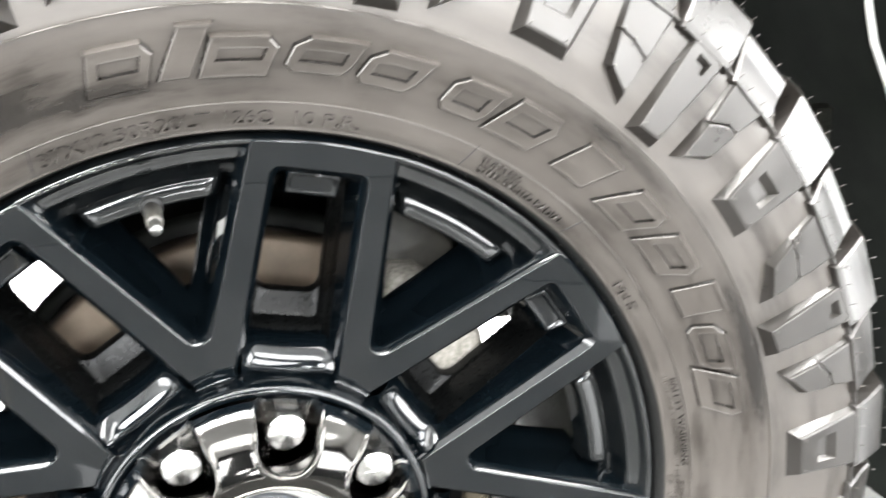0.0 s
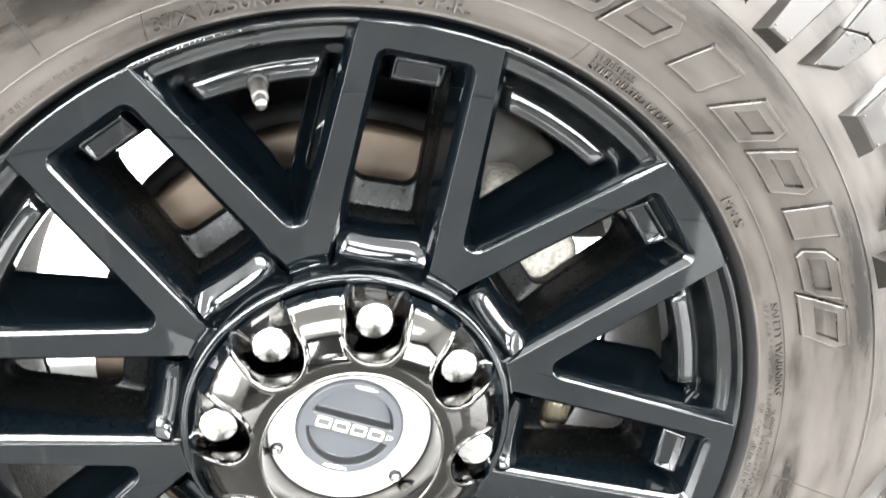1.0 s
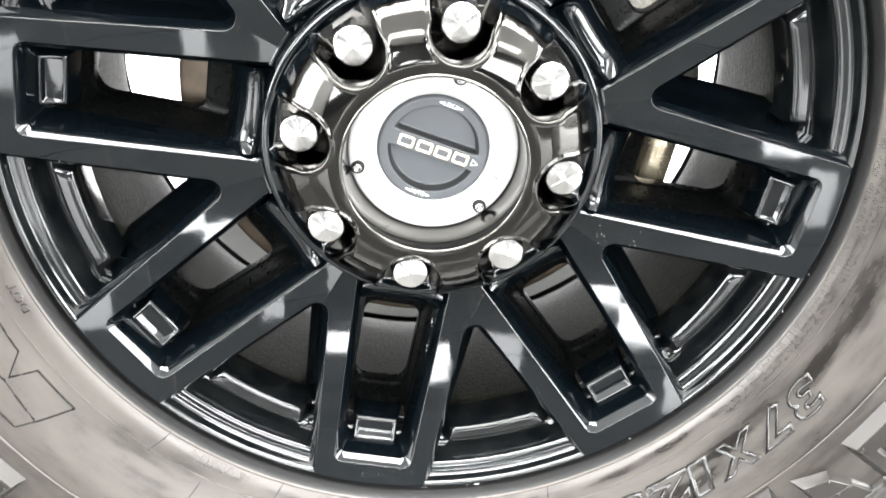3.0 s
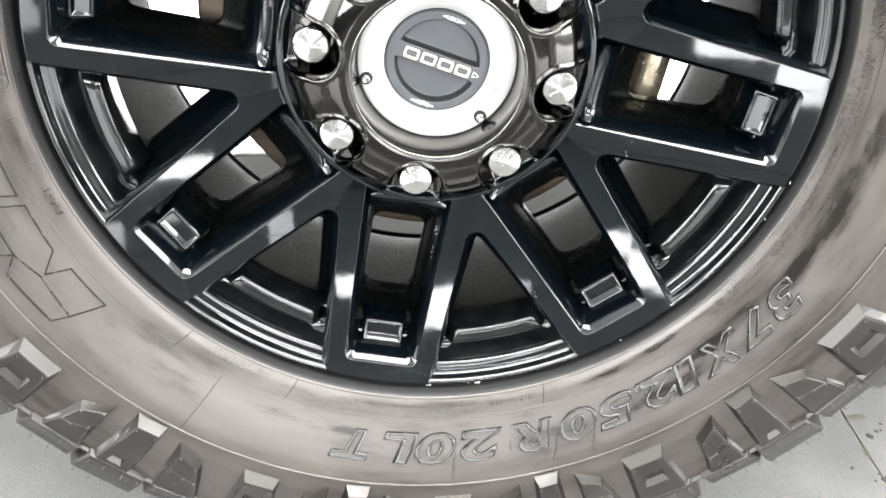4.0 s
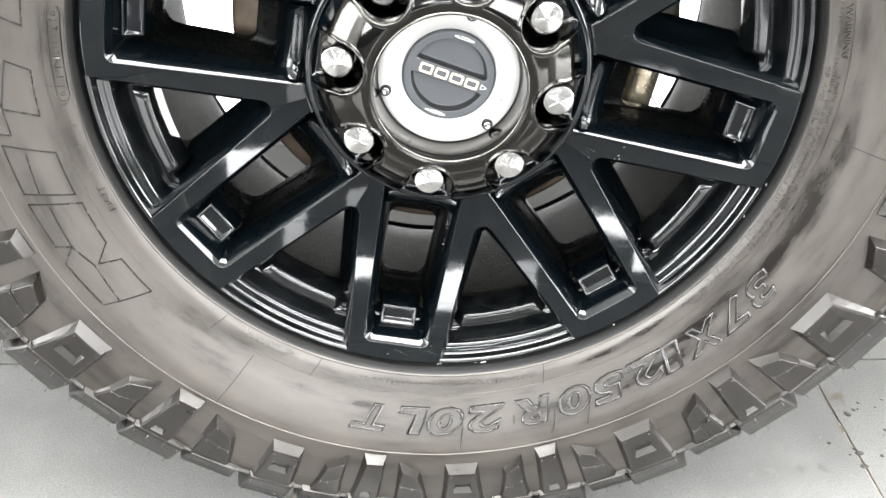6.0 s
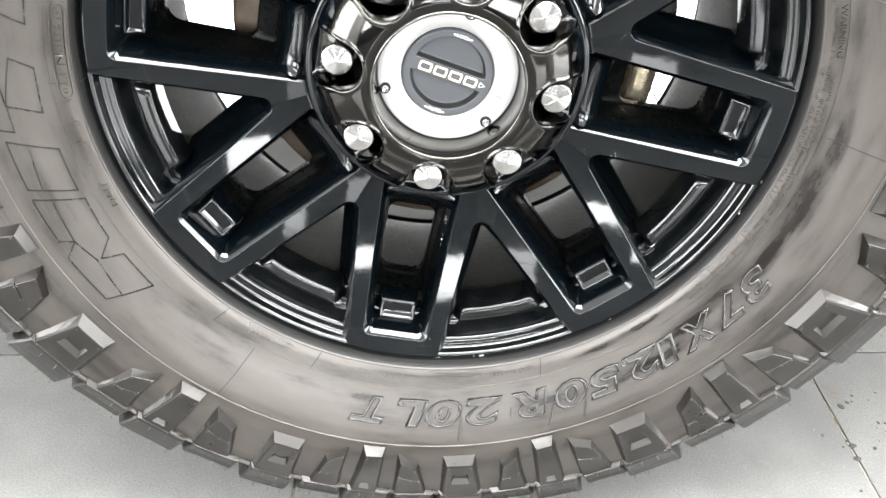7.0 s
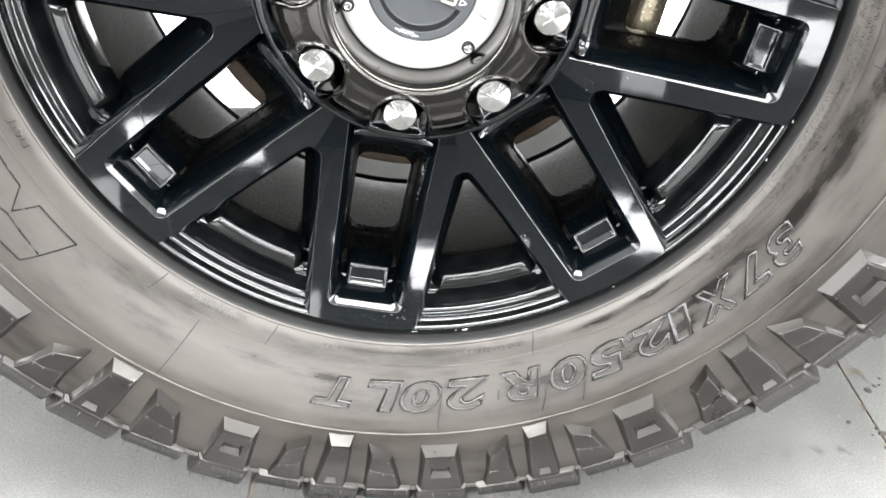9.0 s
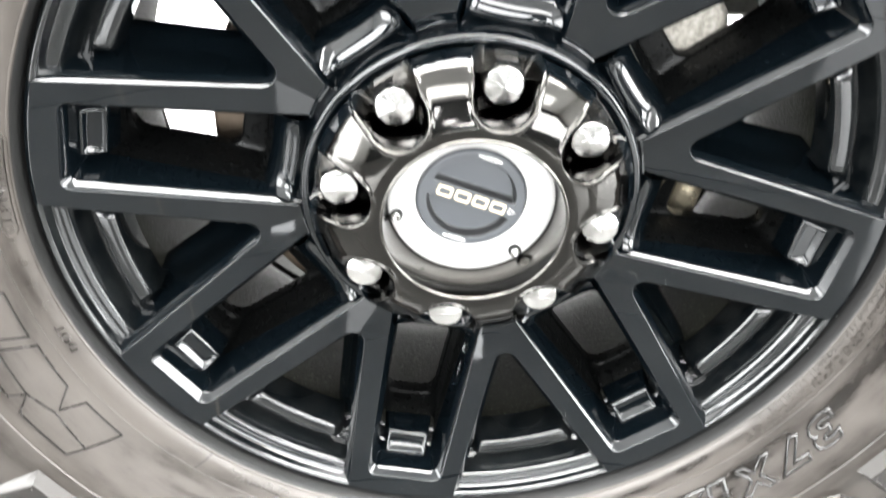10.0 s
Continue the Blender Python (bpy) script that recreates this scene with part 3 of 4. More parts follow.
# sidewall shape: radius to depth
SIDE_R = [0.2690, 0.2716, 0.2728, 0.2746, 0.2800, 0.2905, 0.3000, 0.3100, 0.3200, 0.3300, 0.3412, 0.3600, 0.3750, 0.3900, 0.4030, 0.4100, 0.4150, 0.4240, 0.4340, 0.4410, 0.4460, 0.4480]
SIDE_Y = [0.0130, 0.0115, 0.0010, -0.0112, -0.0154, -0.0183, -0.0218, -0.0262, -0.0304, -0.0342, -0.0370, -0.0376, -0.0373, -0.0370, -0.0364, -0.0352, -0.0315, -0.0205, -0.0070, 0.0070, 0.0250, 0.1100]
UP = Vector((-math.sin(radians(TURNED)), 0, math.cos(radians(TURNED))))
DOWN = 180 - TURNED


def bulge(r, deg):
    d = (deg - DOWN - 18 + 180) % 360 - 180
    w = math.sin(math.pi * min(1, max(0, (r - 0.272) / 0.150)))
    if r > 0.347:
        w = max(w, 0.45)
    return 0.0082 * math.exp(-(d / 44.0) ** 2) * w


def side_y(r):
    return float(np.interp(r, SIDE_R, SIDE_Y))


def side_n(r):
    e = 0.003
    dy = (side_y(r + e) - side_y(r - e)) / (2 * e)
    q = math.hypot(1, dy)
    return dy / q, -1 / q


def on_side(r, deg, h=0.0):
    nr, ny = side_n(r)
    return flat(polar(r + nr * h, deg, side_y(r) + ny * h - bulge(r, deg)))


def flat(p):
    z = HEIGHT + p.dot(UP)
    if z < 0.0012:
        p = p + UP * (0.0012 - z)
    return p


rs = [0.2690, 0.2704, 0.2716, 0.2722, 0.2728, 0.2737, 0.2746, 0.2768] + list(np.linspace(0.279, 0.441, 56)) + [0.4425, 0.4445, 0.4460, 0.4468]
prof = [(r, side_y(r)) for r in rs]
prof += [(0.4475, 0.06), (0.4480, 0.11), (0.4480, 0.16), (0.4475, 0.180), (0.4460, 0.204), (0.442, 0.217), (0.43, 0.231), (0.40, 0.25), (0.36, 0.258), (0.32, 0.25), (0.29, 0.236), (0.27, 0.21), (0.262, 0.2)]


def sag(co):
    r = math.hypot(co.x, co.z)
    deg = math.degrees(math.atan2(co.x, co.z))
    if co.y < 0.1:
        co = Vector((co.x, co.y - bulge(r, deg), co.z))
    return flat(co)


bm = lathe(prof, 540, sag)
# bead faces beside the rim painted black for the dark of the gap
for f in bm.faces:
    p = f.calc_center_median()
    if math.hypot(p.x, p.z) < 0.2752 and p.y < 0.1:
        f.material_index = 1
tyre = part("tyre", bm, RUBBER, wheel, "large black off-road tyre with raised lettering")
tyre.data.materials.append(SEAL_GROOVE_BLACK)


def ring_line(r, w, h, a0=0.0, a1=360.0, steps=360):
    bm = bmesh.new()
    rows = []
    for i in range(steps + 1):
        a = a0 + (a1 - a0) * i / steps
        rows.append([bm.verts.new(on_side(r + q, a, k)) for q, k in ((-w, -0.0003), (-w * 0.4, h), (w * 0.4, h), (w, -0.0003))])
    for a, b in zip(rows, rows[1:]):
        bridge(bm, a, b, False)
    return bm


part("sidewall_rib", ring_line(0.2905, 0.0005, 0.0011), RUBBER, tyre)
part("sidewall_rib", ring_line(0.3412, 0.0005, 0.0014), RUBBER, tyre)
part("bead_rib", ring_line(0.2757, 0.0007, 0.0007), RUBBER, tyre)


def radial_line(deg, r0, r1, lean=0.0):
    bm = bmesh.new()
    rows = []
    for i in range(9):
        r = r0 + (r1 - r0) * i / 8
        a = deg + lean * i / 8
        w = math.degrees(0.0005 / r)
        rows.append([bm.verts.new(on_side(r, a + q * w, k)) for q, k in ((-1.2, -0.0002), (-0.3, 0.0002), (0.3, 0.0002), (1.2, -0.0002))])
    for a, b in zip(rows, rows[1:]):
        bridge(bm, a, b, False)
    return bm


# seams laid as thin flush black strips for the dark of their grooves
for deg, r0, r1 in ((15.8, 0.273, 0.292), (32.5, 0.273, 0.292), (87.0, 0.294, 0.341), (151.0, 0.273, 0.292), (193.0, 0.273, 0.292), (204.5, 0.294, 0.341),
                    (212.0, 0.273, 0.292), (259.5, 0.268, 0.292), (327.5, 0.273, 0.292), (318.0, 0.294, 0.341)):
    part("mould_seam", radial_line(deg, r0, r1, 1.2), SEAL_GROOVE_BLACK, tyre)


def words_on_side(string, r, a0, a1, height, h, name="lettering", label=""):
    """Words that run clockwise along the sidewall, from a0 to a1 degrees, their feet at radius r."""
    mesh = text_mesh(string)
    xs = [v.co.x for v in mesh.vertices]
    ys = [v.co.y for v in mesh.vertices]
    x0, x1, y1 = min(xs), max(xs), max(ys)
    span = radians((a1 - a0) % 360) * (r + height / 2)
    sx, sy = span / (x1 - x0), height / y1
    top = max(abs(v.co.z) for v in mesh.vertices) or 1
    mesh.materials.clear()
    mesh.materials.append(RUBBER)
    mesh.materials.append(EDGESHADE)
    # letter sides take the shade colour, tops stay plain rubber
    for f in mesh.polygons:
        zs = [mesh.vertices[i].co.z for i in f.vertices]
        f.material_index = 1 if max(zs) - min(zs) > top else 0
    for v in mesh.vertices:
        rr = r + v.co.y * sy
        deg = a0 + math.degrees((v.co.x - x0) * sx / (r + height / 2))
        k = v.co.z / top
        v.co = on_side(rr, deg, h * k)
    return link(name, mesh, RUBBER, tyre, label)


def bars_on_side(name, r, a0, a1, height, h, seed, label=""):
    """A line of fine moulded marks."""
    rnd = random.Random(seed)
    bm = bmesh.new()
    a = a0
    while a < a1:
        w = math.degrees(rnd.uniform(0.0005, 0.0010) / r)
        if rnd.random() > 0.2:
            b0, b1 = r + height * rnd.choice((0.0, 0.0, 0.5)), r + height * rnd.choice((1.0, 1.0, 0.55))
            c = [(b0, a), (b0, a + w), (b1 + 0.0004, a + w), (b1 + 0.0004, a)]
            lo = [bm.verts.new(on_side(p, q, -0.0002)) for p, q in c]
            hi = [bm.verts.new(on_side(p, q, h)) for p, q in c]
            bridge(bm, lo, hi, True, False)
            bm.faces.new(hi)
        a += w + math.degrees(rnd.choice((0.0005, 0.0005, 0.0010)) / r)
    return part(name, bm, RUBBER, tyre, label, None, False)




SIZE = (("3", 113.0, 5.0), ("7", 118.6, 5.0), ("X", 124.5, 6.4), ("1", 130.5, 3.4), ("2", 135.0, 5.8), (".", 138.2, 1.3), ("5", 142.0, 5.6), ("0", 147.9, 6.0),
        ("R", 155.5, 6.6), ("2", 163.3, 6.2), ("0", 169.8, 6.2), ("L", 175.7, 5.2), ("T", 182.0, 5.6))


def size_letter(char, mid, wide):
    """One slanted size letter on the sidewall: a low filled body inside a proud outline."""
    low, height, lean = 0.3022, 0.0202, 1.5
    made = []
    for outline, h in ((False, 0.0012), (True, 0.0028)):
        mesh = text_mesh(char, outline, 0.03)
        xs, top = [v.co.x for v in mesh.vertices], max(abs(v.co.z) for v in mesh.vertices)
        x0, x1 = min(xs), max(xs)
        tall = 0.72
        for v in mesh.vertices:
            u, w = (v.co.x - x0) / (x1 - x0) - 0.5, v.co.y / tall
            v.co = on_side(low + height * w, mid + wide * u + lean * (w - 0.5), h * v.co.z / top)
        made.append(mesh)
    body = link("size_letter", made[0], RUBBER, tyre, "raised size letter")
    link("letter_outline", made[1], EDGESHADE, body)


for char, mid, wide in SIZE:
    size_letter(char, mid, wide)
words_on_side("37X12.50R20LT", 0.2795, 329.0, 346.8, 0.0068, 0.0021, "small_lettering")
words_on_side("126Q", 0.2795, 348.3, 353.5, 0.0066, 0.0021, "small_lettering")
words_on_side("10 P.R.", 0.2795, 355.8, 363.0, 0.0066, 0.0021, "small_lettering")
words_on_side("TUBELESS", 0.2842, 18.0, 23.8, 0.0040, 0.0021, "small_lettering")
words_on_side("STEEL BELTED RADIAL", 0.2788, 18.2, 31.6, 0.0040, 0.0021, "small_lettering")
words_on_side("M+S", 0.2785, 43.6, 48.2, 0.0058, 0.0021, "small_lettering")
words_on_side("SAFETY WARNING", 0.2845, 60.5, 74.5, 0.0042, 0.0021, "small_lettering")
words_on_side("LOAD RANGE E", 0.2800, 153.0, 160.5, 0.0030, 0.0013, "small_lettering")
words_on_side("DOT", 0.2790, 239.0, 243.5, 0.0050, 0.0021, "small_lettering")
words_on_side("LPN3021", 0.2788, 260.2, 270.4, 0.0054, 0.0017, "small_lettering")
for i, (r, a0, a1) in enumerate(((0.2842, 77, 122), (0.2802, 60, 124), (0.2762, 76, 118), (0.2800, 161.5, 186), (0.2775, 198, 208), (0.2812, 199, 207), (0.2795, 303, 322))):
    bars_on_side("fine_print", r, a0, a1, 0.0024, 0.0009, 10 + i)
for a in (246.5, 250.2, 253.6, 257.0):
    bars_on_side("code_mark", 0.2790, a, a + 0.9, 0.0055, 0.0007, int(a))


def ridge(pts, w, h, closed=False, steps=5):
    """A thin raised line over the sidewall through (radius, degrees)."""
    bm = bmesh.new()
    k = len(pts)
    for i in range(k if closed else k - 1):
        (r0, a0), (r1, a1) = pts[i], pts[(i + 1) % k]
        dr, da = r1 - r0, radians(a1 - a0) * (r0 + r1) / 2
        q = math.hypot(dr, da)
        nr, na = -da / q, math.degrees(dr / q / r0)
        er, ea = dr / q * w * 0.7, (a1 - a0) / q * w * 0.7
        rows = []
        for j in range(steps + 1):
            t = j / steps
            r = r0 - er + (r1 - r0 + 2 * er) * t
            a = a0 - ea + (a1 - a0 + 2 * ea) * t
            rows.append([bm.verts.new(on_side(r + nr * s * w, a + na * s * w, k_)) for s, k_ in ((-1.0, -0.0003), (-0.45, h), (0.45, h), (1.0, -0.0003))])
        for a, b in zip(rows, rows[1:]):
            bridge(bm, a, b, False, False)
    return bm


def side_lift(p):
    """How far a point stands proud of the sidewall."""
    r, deg = math.hypot(p.x, p.z), math.degrees(math.atan2(p.x, p.z))
    return (side_y(r) - bulge(r, deg) - p.y) * -side_n(r)[1]


def big_mark(a, wide, low, high, lean, kind):
    """One plain slanted shape of the large sidewall name: a low panel inside a proud edge, with a bar in it."""
    def at(u, v):
        return (low + (high - low) * v, a + wide * u + 1.7 * lean * (v - 0.5))

    if kind == 0:
        pts = [at(0, 0), at(1, 0), at(1, 0.72), at(0.78, 1), at(0, 1)]
    elif kind == 1:
        pts = [at(0.14, 0), at(0.9, 0), at(1, 0.3), at(1, 1), at(0.2, 1), at(0, 0.75), at(0, 0.2)]
    else:
        pts = [at(0, 0), at(1, 0), at(1, 1), at(0.05, 1)]
    stroke = 0.0056
    uw, vh = stroke / (radians(wide) * 0.315), stroke / (high - low)

    def dense(corners):
        out, k = [], len(corners)
        for i in range(k):
            (r0, a0), (r1, a1) = corners[i], corners[(i + 1) % k]
            out += [(r0 + (r1 - r0) * q / 4, a0 + (a1 - a0) * q / 4) for q in range(4)]
        return out

    def grown(corners, d):
        """The outline moved outwards by about d metres."""
        cr, ca = sum(p[0] for p in corners) / len(corners), sum(p[1] for p in corners) / len(corners)
        fr, fa = d / ((high - low) / 2), d / (radians(wide) * 0.315 / 2)
        return [(cr + (r - cr) * (1 + fr), ca + (q - ca) * (1 + fa)) for r, q in corners]

    bm = bmesh.new()
    rings = [[bm.verts.new(on_side(r, q, k)) for r, q in dense(grown(pts, d))] for d, k in ((0.0011, -0.0003), (0.0003, 0.0026), (-0.0004, 0.0032), (-0.0011, 0.0030))]
    if kind == 2 or uw > 0.34:
        centre = bm.verts.new(on_side((low + high) / 2, a + wide * 0.5, 0.0030))
        for p, q in zip(rings, rings[1:]):
            bridge(bm, p, q, True, False)
        k = len(rings[-1])
        for i in range(k):
            bm.faces.new((rings[-1][i], rings[-1][(i + 1) % k], centre))
    else:
        eye = [at(uw, vh), at(1 - uw, vh), at(1 - uw, 1 - vh), at(uw, 1 - vh)]
        if kind == 0:
            eye = [at(uw, vh * 1.5), at(1 - uw, vh * 1.5), at(1 - uw, 1 - vh), at(uw, 1 - vh)]
        inner = [[bm.verts.new(on_side(r, q, k)) for r, q in dense(grown(eye, d))] for d, k in ((0.0010, 0.0030), (0.0003, 0.0031), (-0.0006, 0.0004))]
        for p, q in list(zip(rings, rings[1:])) + list(zip(inner, inner[1:])):
            bridge(bm, p, q, True, False)
        bm.faces.new(inner[-1])
        edges = []
        for lp in (rings[-1], inner[0]):
            for i in range(len(lp)):
                edges.append(bm.edges.get((lp[i - 1], lp[i])) or bm.edges.new((lp[i - 1], lp[i])))
        bmesh.ops.triangle_fill(bm, edges=edges, use_beauty=True, normal=(0, -1, 0))
    # steep sides of the shape take the painted edge shade
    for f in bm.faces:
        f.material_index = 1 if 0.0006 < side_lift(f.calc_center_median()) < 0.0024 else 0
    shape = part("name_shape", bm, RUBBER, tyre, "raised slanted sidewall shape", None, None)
    shape.data.materials.append(EDGESHADE)
    part("top_edge", ridge([p for p in pts if p[0] > high - 0.0005], 0.0015, 0.0042, False, 6), RUBBER, shape, "", None, None)


for a, wide, low, high, lean, kind in ((336.6, 5.6, 0.3050, 0.3265, 0.8, 0), (343.8, 2.8, 0.3068, 0.3320, 1.4, 2), (347.0, 6.3, 0.3055, 0.3258, 0.9, 0), (354.8, 6.2, 0.3085, 0.3262, 0.8, 1), (361.9, 5.8, 0.3066, 0.3252, 1.0, 1),
                                       (370.7, 5.2, 0.3045, 0.3245, 0.7, 1), (377.0, 5.8, 0.3030, 0.3260, 1.4, 0), (385.9, 4.6, 0.3040, 0.3262, 1.0, 2), (393.6, 5.4, 0.3030, 0.3265, 1.8, 0), (400.6, 5.9, 0.3040, 0.3264, 1.6, 0),
                                       (408.6, 4.0, 0.3060, 0.3300, 0.6, 2), (414.3, 6.2, 0.3045, 0.3248, 0.8, 1), (421.0, 5.8, 0.3000, 0.3255, 1.6, 0)):
    big_mark(a, wide, low, high, lean, kind)


LOGO = [
    [(0.3129, 264.7), (0.2986, 263.1), (0.2997, 256.5), (0.3207, 258.3)],
    [(0.3217, 261.2), (0.3207, 258.3), (0.3206, 254.6), (0.3311, 255.4), (0.3320, 262.2)],
    [(0.3281, 253.6), (0.2983, 250.7), (0.2990, 243.8), (0.3284, 246.5)],
    [(0.3292, 245.0), (0.2978, 242.2), (0.2995, 235.0), (0.3126, 232.9), (0.2982, 231.5), (0.2988, 224.5), (0.3300, 227.5), (0.3309, 235.4), (0.3202, 237.1), (0.3292, 238.1)],
    [(0.3280, 276.5), (0.3008, 274.0), (0.3005, 269.3), (0.3300, 272.0)],
]
for shape in LOGO:
    part("logo_shape", ridge(shape, 0.0005, 0.0015, True), EDGESHADE, tyre, "thin raised sidewall outline", None, None)
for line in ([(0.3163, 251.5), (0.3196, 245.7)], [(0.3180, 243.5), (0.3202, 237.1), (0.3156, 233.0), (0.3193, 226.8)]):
    part("logo_shape", ridge(line, 0.0005, 0.0013), EDGESHADE, tyre, "", None, None)
part("code_frame", ridge([(0.2772, 258.9), (0.2772, 271.6), (0.2790, 272.4), (0.2838, 272.4), (0.2856, 271.6), (0.2856, 258.9), (0.2838, 258.1), (0.2790, 258.1)], 0.0008, 0.0015, True, 8), RUBBER, tyre, "raised frame round the mould code", None, None)
for a in (259.2, 271.3):
    part("code_mark", ridge([(0.2814 + 0.0016 * math.cos(q), a + 0.34 * math.sin(q)) for q in (i * math.pi / 4 for i in range(8))], 0.0004, 0.0008, True, 1), RUBBER, tyre, "", None, None)


# ---- tread ----
SQUARES = [16.6, 43.6, 74.1, 111.3, 141.4, 167.3, 193.1, 224.7, 256.0, 286.0, 316.0, 346.5]
nibs = bmesh.new()


def nib(p, d, length=0.0022, rad=0.00035):
    join(nibs, tube([p, p + d * length], rad, 5))


def rise(r):
    """How far the shoulder lugs stand above the sidewall."""
    return side_y(r) + 0.0455 - 0.0055 * (r - 0.362) / 0.049


def side_block(face, foot, deg, wide, hole=None, sink=0.0):
    """A lug on the shoulder; face and foot are (sideways metres, radius) of its top and of its base, scaled sideways by wide."""
    def spread(pts):
        out, k = [], len(pts)
        for i in range(k):
            for j in range(4):
                t = j / 4
                out.append((pts[i][0] * (1 - t) + pts[(i + 1) % k][0] * t, pts[i][1] * (1 - t) + pts[(i + 1) % k][1] * t))
        return out

    def at(s, r, k):
        return on_side(r, deg + math.degrees(s * wide / 0.37), k)

    cs, cr = sum(p[0] for p in face) / len(face), sum(p[1] for p in face) / len(face)
    top, low = spread(face), spread(foot)
    rows = []
    for f, g, k in ((1.0, 1.0, None), (0.17, 1.0, 0.0018), (0.05, 1.0, 0.0004), (0.0, 0.955, 0.0)):
        row = []
        for (s0, r0), (s1, r1) in zip(top, low):
            s, r = s0 + (s1 - s0) * f, r0 + (r1 - r0) * f
            s, r = cs + (s - cs) * g, cr + (r - cr) * g
            row.append((s, r, -0.0012 if k is None else rise(r) - k - sink))
        rows.append(row)
    bm = bmesh.new()
    rings = [[bm.verts.new(at(*q)) for q in row] for row in rows]
    for a, b in zip(rings, rings[1:]):
        bridge(bm, a, b, True, False)
    edge = [bm.verts.new(v.co) for v in rings[-1]]
    old = set(bm.faces)
    if hole:
        hs, hr, hw, hh = hole
        corners = [(hs - hw, hr - hh), (hs + hw, hr - hh), (hs + hw * 1.15, hr + hh), (hs - hw * 1.15, hr + hh)]
        rim_ = [bm.verts.new(at(s, r, rise(r) - sink)) for s, r in corners]
        pit = [bm.verts.new(at(hs + (s - hs) * 0.74, hr + (r - hr) * (0.86 if r < hr else 0.35), rise(r) - 0.0036 - sink)) for s, r in corners]
        bridge(bm, [bm.verts.new(v.co) for v in rim_], pit, True, False)
        bm.faces.new(pit)
        old = set(bm.faces)
        edges = []
        for lp in (edge, rim_):
            for i in range(len(lp)):
                edges.append(bm.edges.get((lp[i - 1], lp[i])) or bm.edges.new((lp[i - 1], lp[i])))
        bmesh.ops.triangle_fill(bm, edges=edges, use_beauty=True, normal=(0, -1, 0))
    else:
        bmesh.ops.triangulate(bm, faces=[bm.faces.new(edge)])
    for f in set(bm.faces) - old:
        f.smooth = True
    for s, r in face:
        s, r = cs + (s - cs) * 0.84, cr + (r - cr) * 0.88
        nib(at(s, r, rise(r) - sink - 0.0002), Vector((0.1, -1, -0.25)).normalized(), 0.0012, 0.0006)
    return bm


LUG_TOP = [(0.4090, -0.0405), (0.4130, -0.0398), (0.4220, -0.0360), (0.4330, -0.0308), (0.4440, -0.0250), (0.4475, -0.0190), (0.4530, -0.0060), (0.4590, 0.0110), (0.4640, 0.0320), (0.4670, 0.0660)]
LUG_LOW = [(0.4060, -0.0345), (0.4110, -0.0335), (0.4180, -0.0290), (0.4260, -0.0200), (0.4330, -0.0100), (0.4370, -0.0020), (0.4400, 0.0060), (0.4430, 0.0180), (0.4450, 0.0340), (0.4450, 0.0660)]


def tread_lug(deg, width, back, skew):
    """A lug that wraps from the shoulder onto the tread."""
    bm = bmesh.new()
    rows = []
    k = len(LUG_TOP)
    for i, ((r1, y1), (r0, y0)) in enumerate(zip(LUG_TOP, LUG_LOW)):
        w = width / 2 * (0.92 + 0.10 * i / k)
        a1, a0 = math.degrees(w / 0.45), math.degrees((w + 0.0022) / 0.45)
        m = deg + skew * i / k
        q = back * min(1.0, i / 3)
        e = math.degrees(0.0015 / 0.45)

        def at(r, a, y):
            return bm.verts.new(flat(polar(r, a, y - bulge(min(r, 0.42), a))))
        rows.append([at(r0 - q, m - a0, y0 + q), at(r1 - 0.0012 - q, m - a1, y1 + 0.0008 + q), at(r1 - q, m - a1 + e, y1 + q), at(r1 - q, m + a1 - e, y1 + q), at(r1 - 0.0012 - q, m + a1, y1 + 0.0008 + q), at(r0 - q, m + a0, y0 + q)])
    for a, b in zip(rows, rows[1:]):
        bridge(bm, a, b, False, False)
    bm.faces.new(rows[0])
    bm.faces.new(rows[-1])
    for i in (1, 4, 6):
        for side in (-0.8, -0.3, 0.3, 0.8):
            r, y = LUG_TOP[i]
            a = deg + skew * i / k + side * math.degrees(width / 2 / 0.45)
            q = back * min(1.0, i / 3)
            p = flat(polar(r - q, a, y + q - bulge(min(r, 0.42), a)))
            if HEIGHT + p.dot(UP) > 0.006:
                nib(p, polar(0.8, a, -0.4).normalized(), 0.0042 if i < 5 else 0.0012, 0.0003 if i < 5 else 0.0005)
    return part("tread_lug", bm, TREAD, tyre, "", None, False)


EDGE = 0.4108
SQUARE = ([(-0.0125, 0.3605), (0.0125, 0.3605), (0.0165, EDGE), (-0.0165, EDGE)], [(-0.0168, 0.3530), (0.0172, 0.3530), (0.0208, EDGE), (-0.0205, EDGE)])
# the two halves of each forked lug, with a stepped cut between them
FORK_IN = ([(-0.0105, 0.3550), (0.0040, 0.3665), (0.0075, 0.3880), (0.0005, 0.3872), (-0.0105, 0.3795)], [(-0.0142, 0.3500), (0.0068, 0.3650), (0.0098, 0.3885), (0.0005, 0.3885), (-0.0142, 0.3800)])
FORK_OUT = ([(-0.0105, 0.3812), (0.0000, 0.3886), (0.0075, 0.3894), (0.0122, EDGE), (-0.0132, EDGE)], [(-0.0142, 0.3800), (0.0000, 0.3880), (0.0098, 0.3885), (0.0150, EDGE), (-0.0165, EDGE)])
BAR = ([(-0.0058, 0.3495), (0.0098, 0.3508), (0.0155, EDGE), (-0.0066, EDGE)], [(-0.0092, 0.3440), (0.0146, 0.3448), (0.0190, EDGE), (-0.0092, EDGE)])
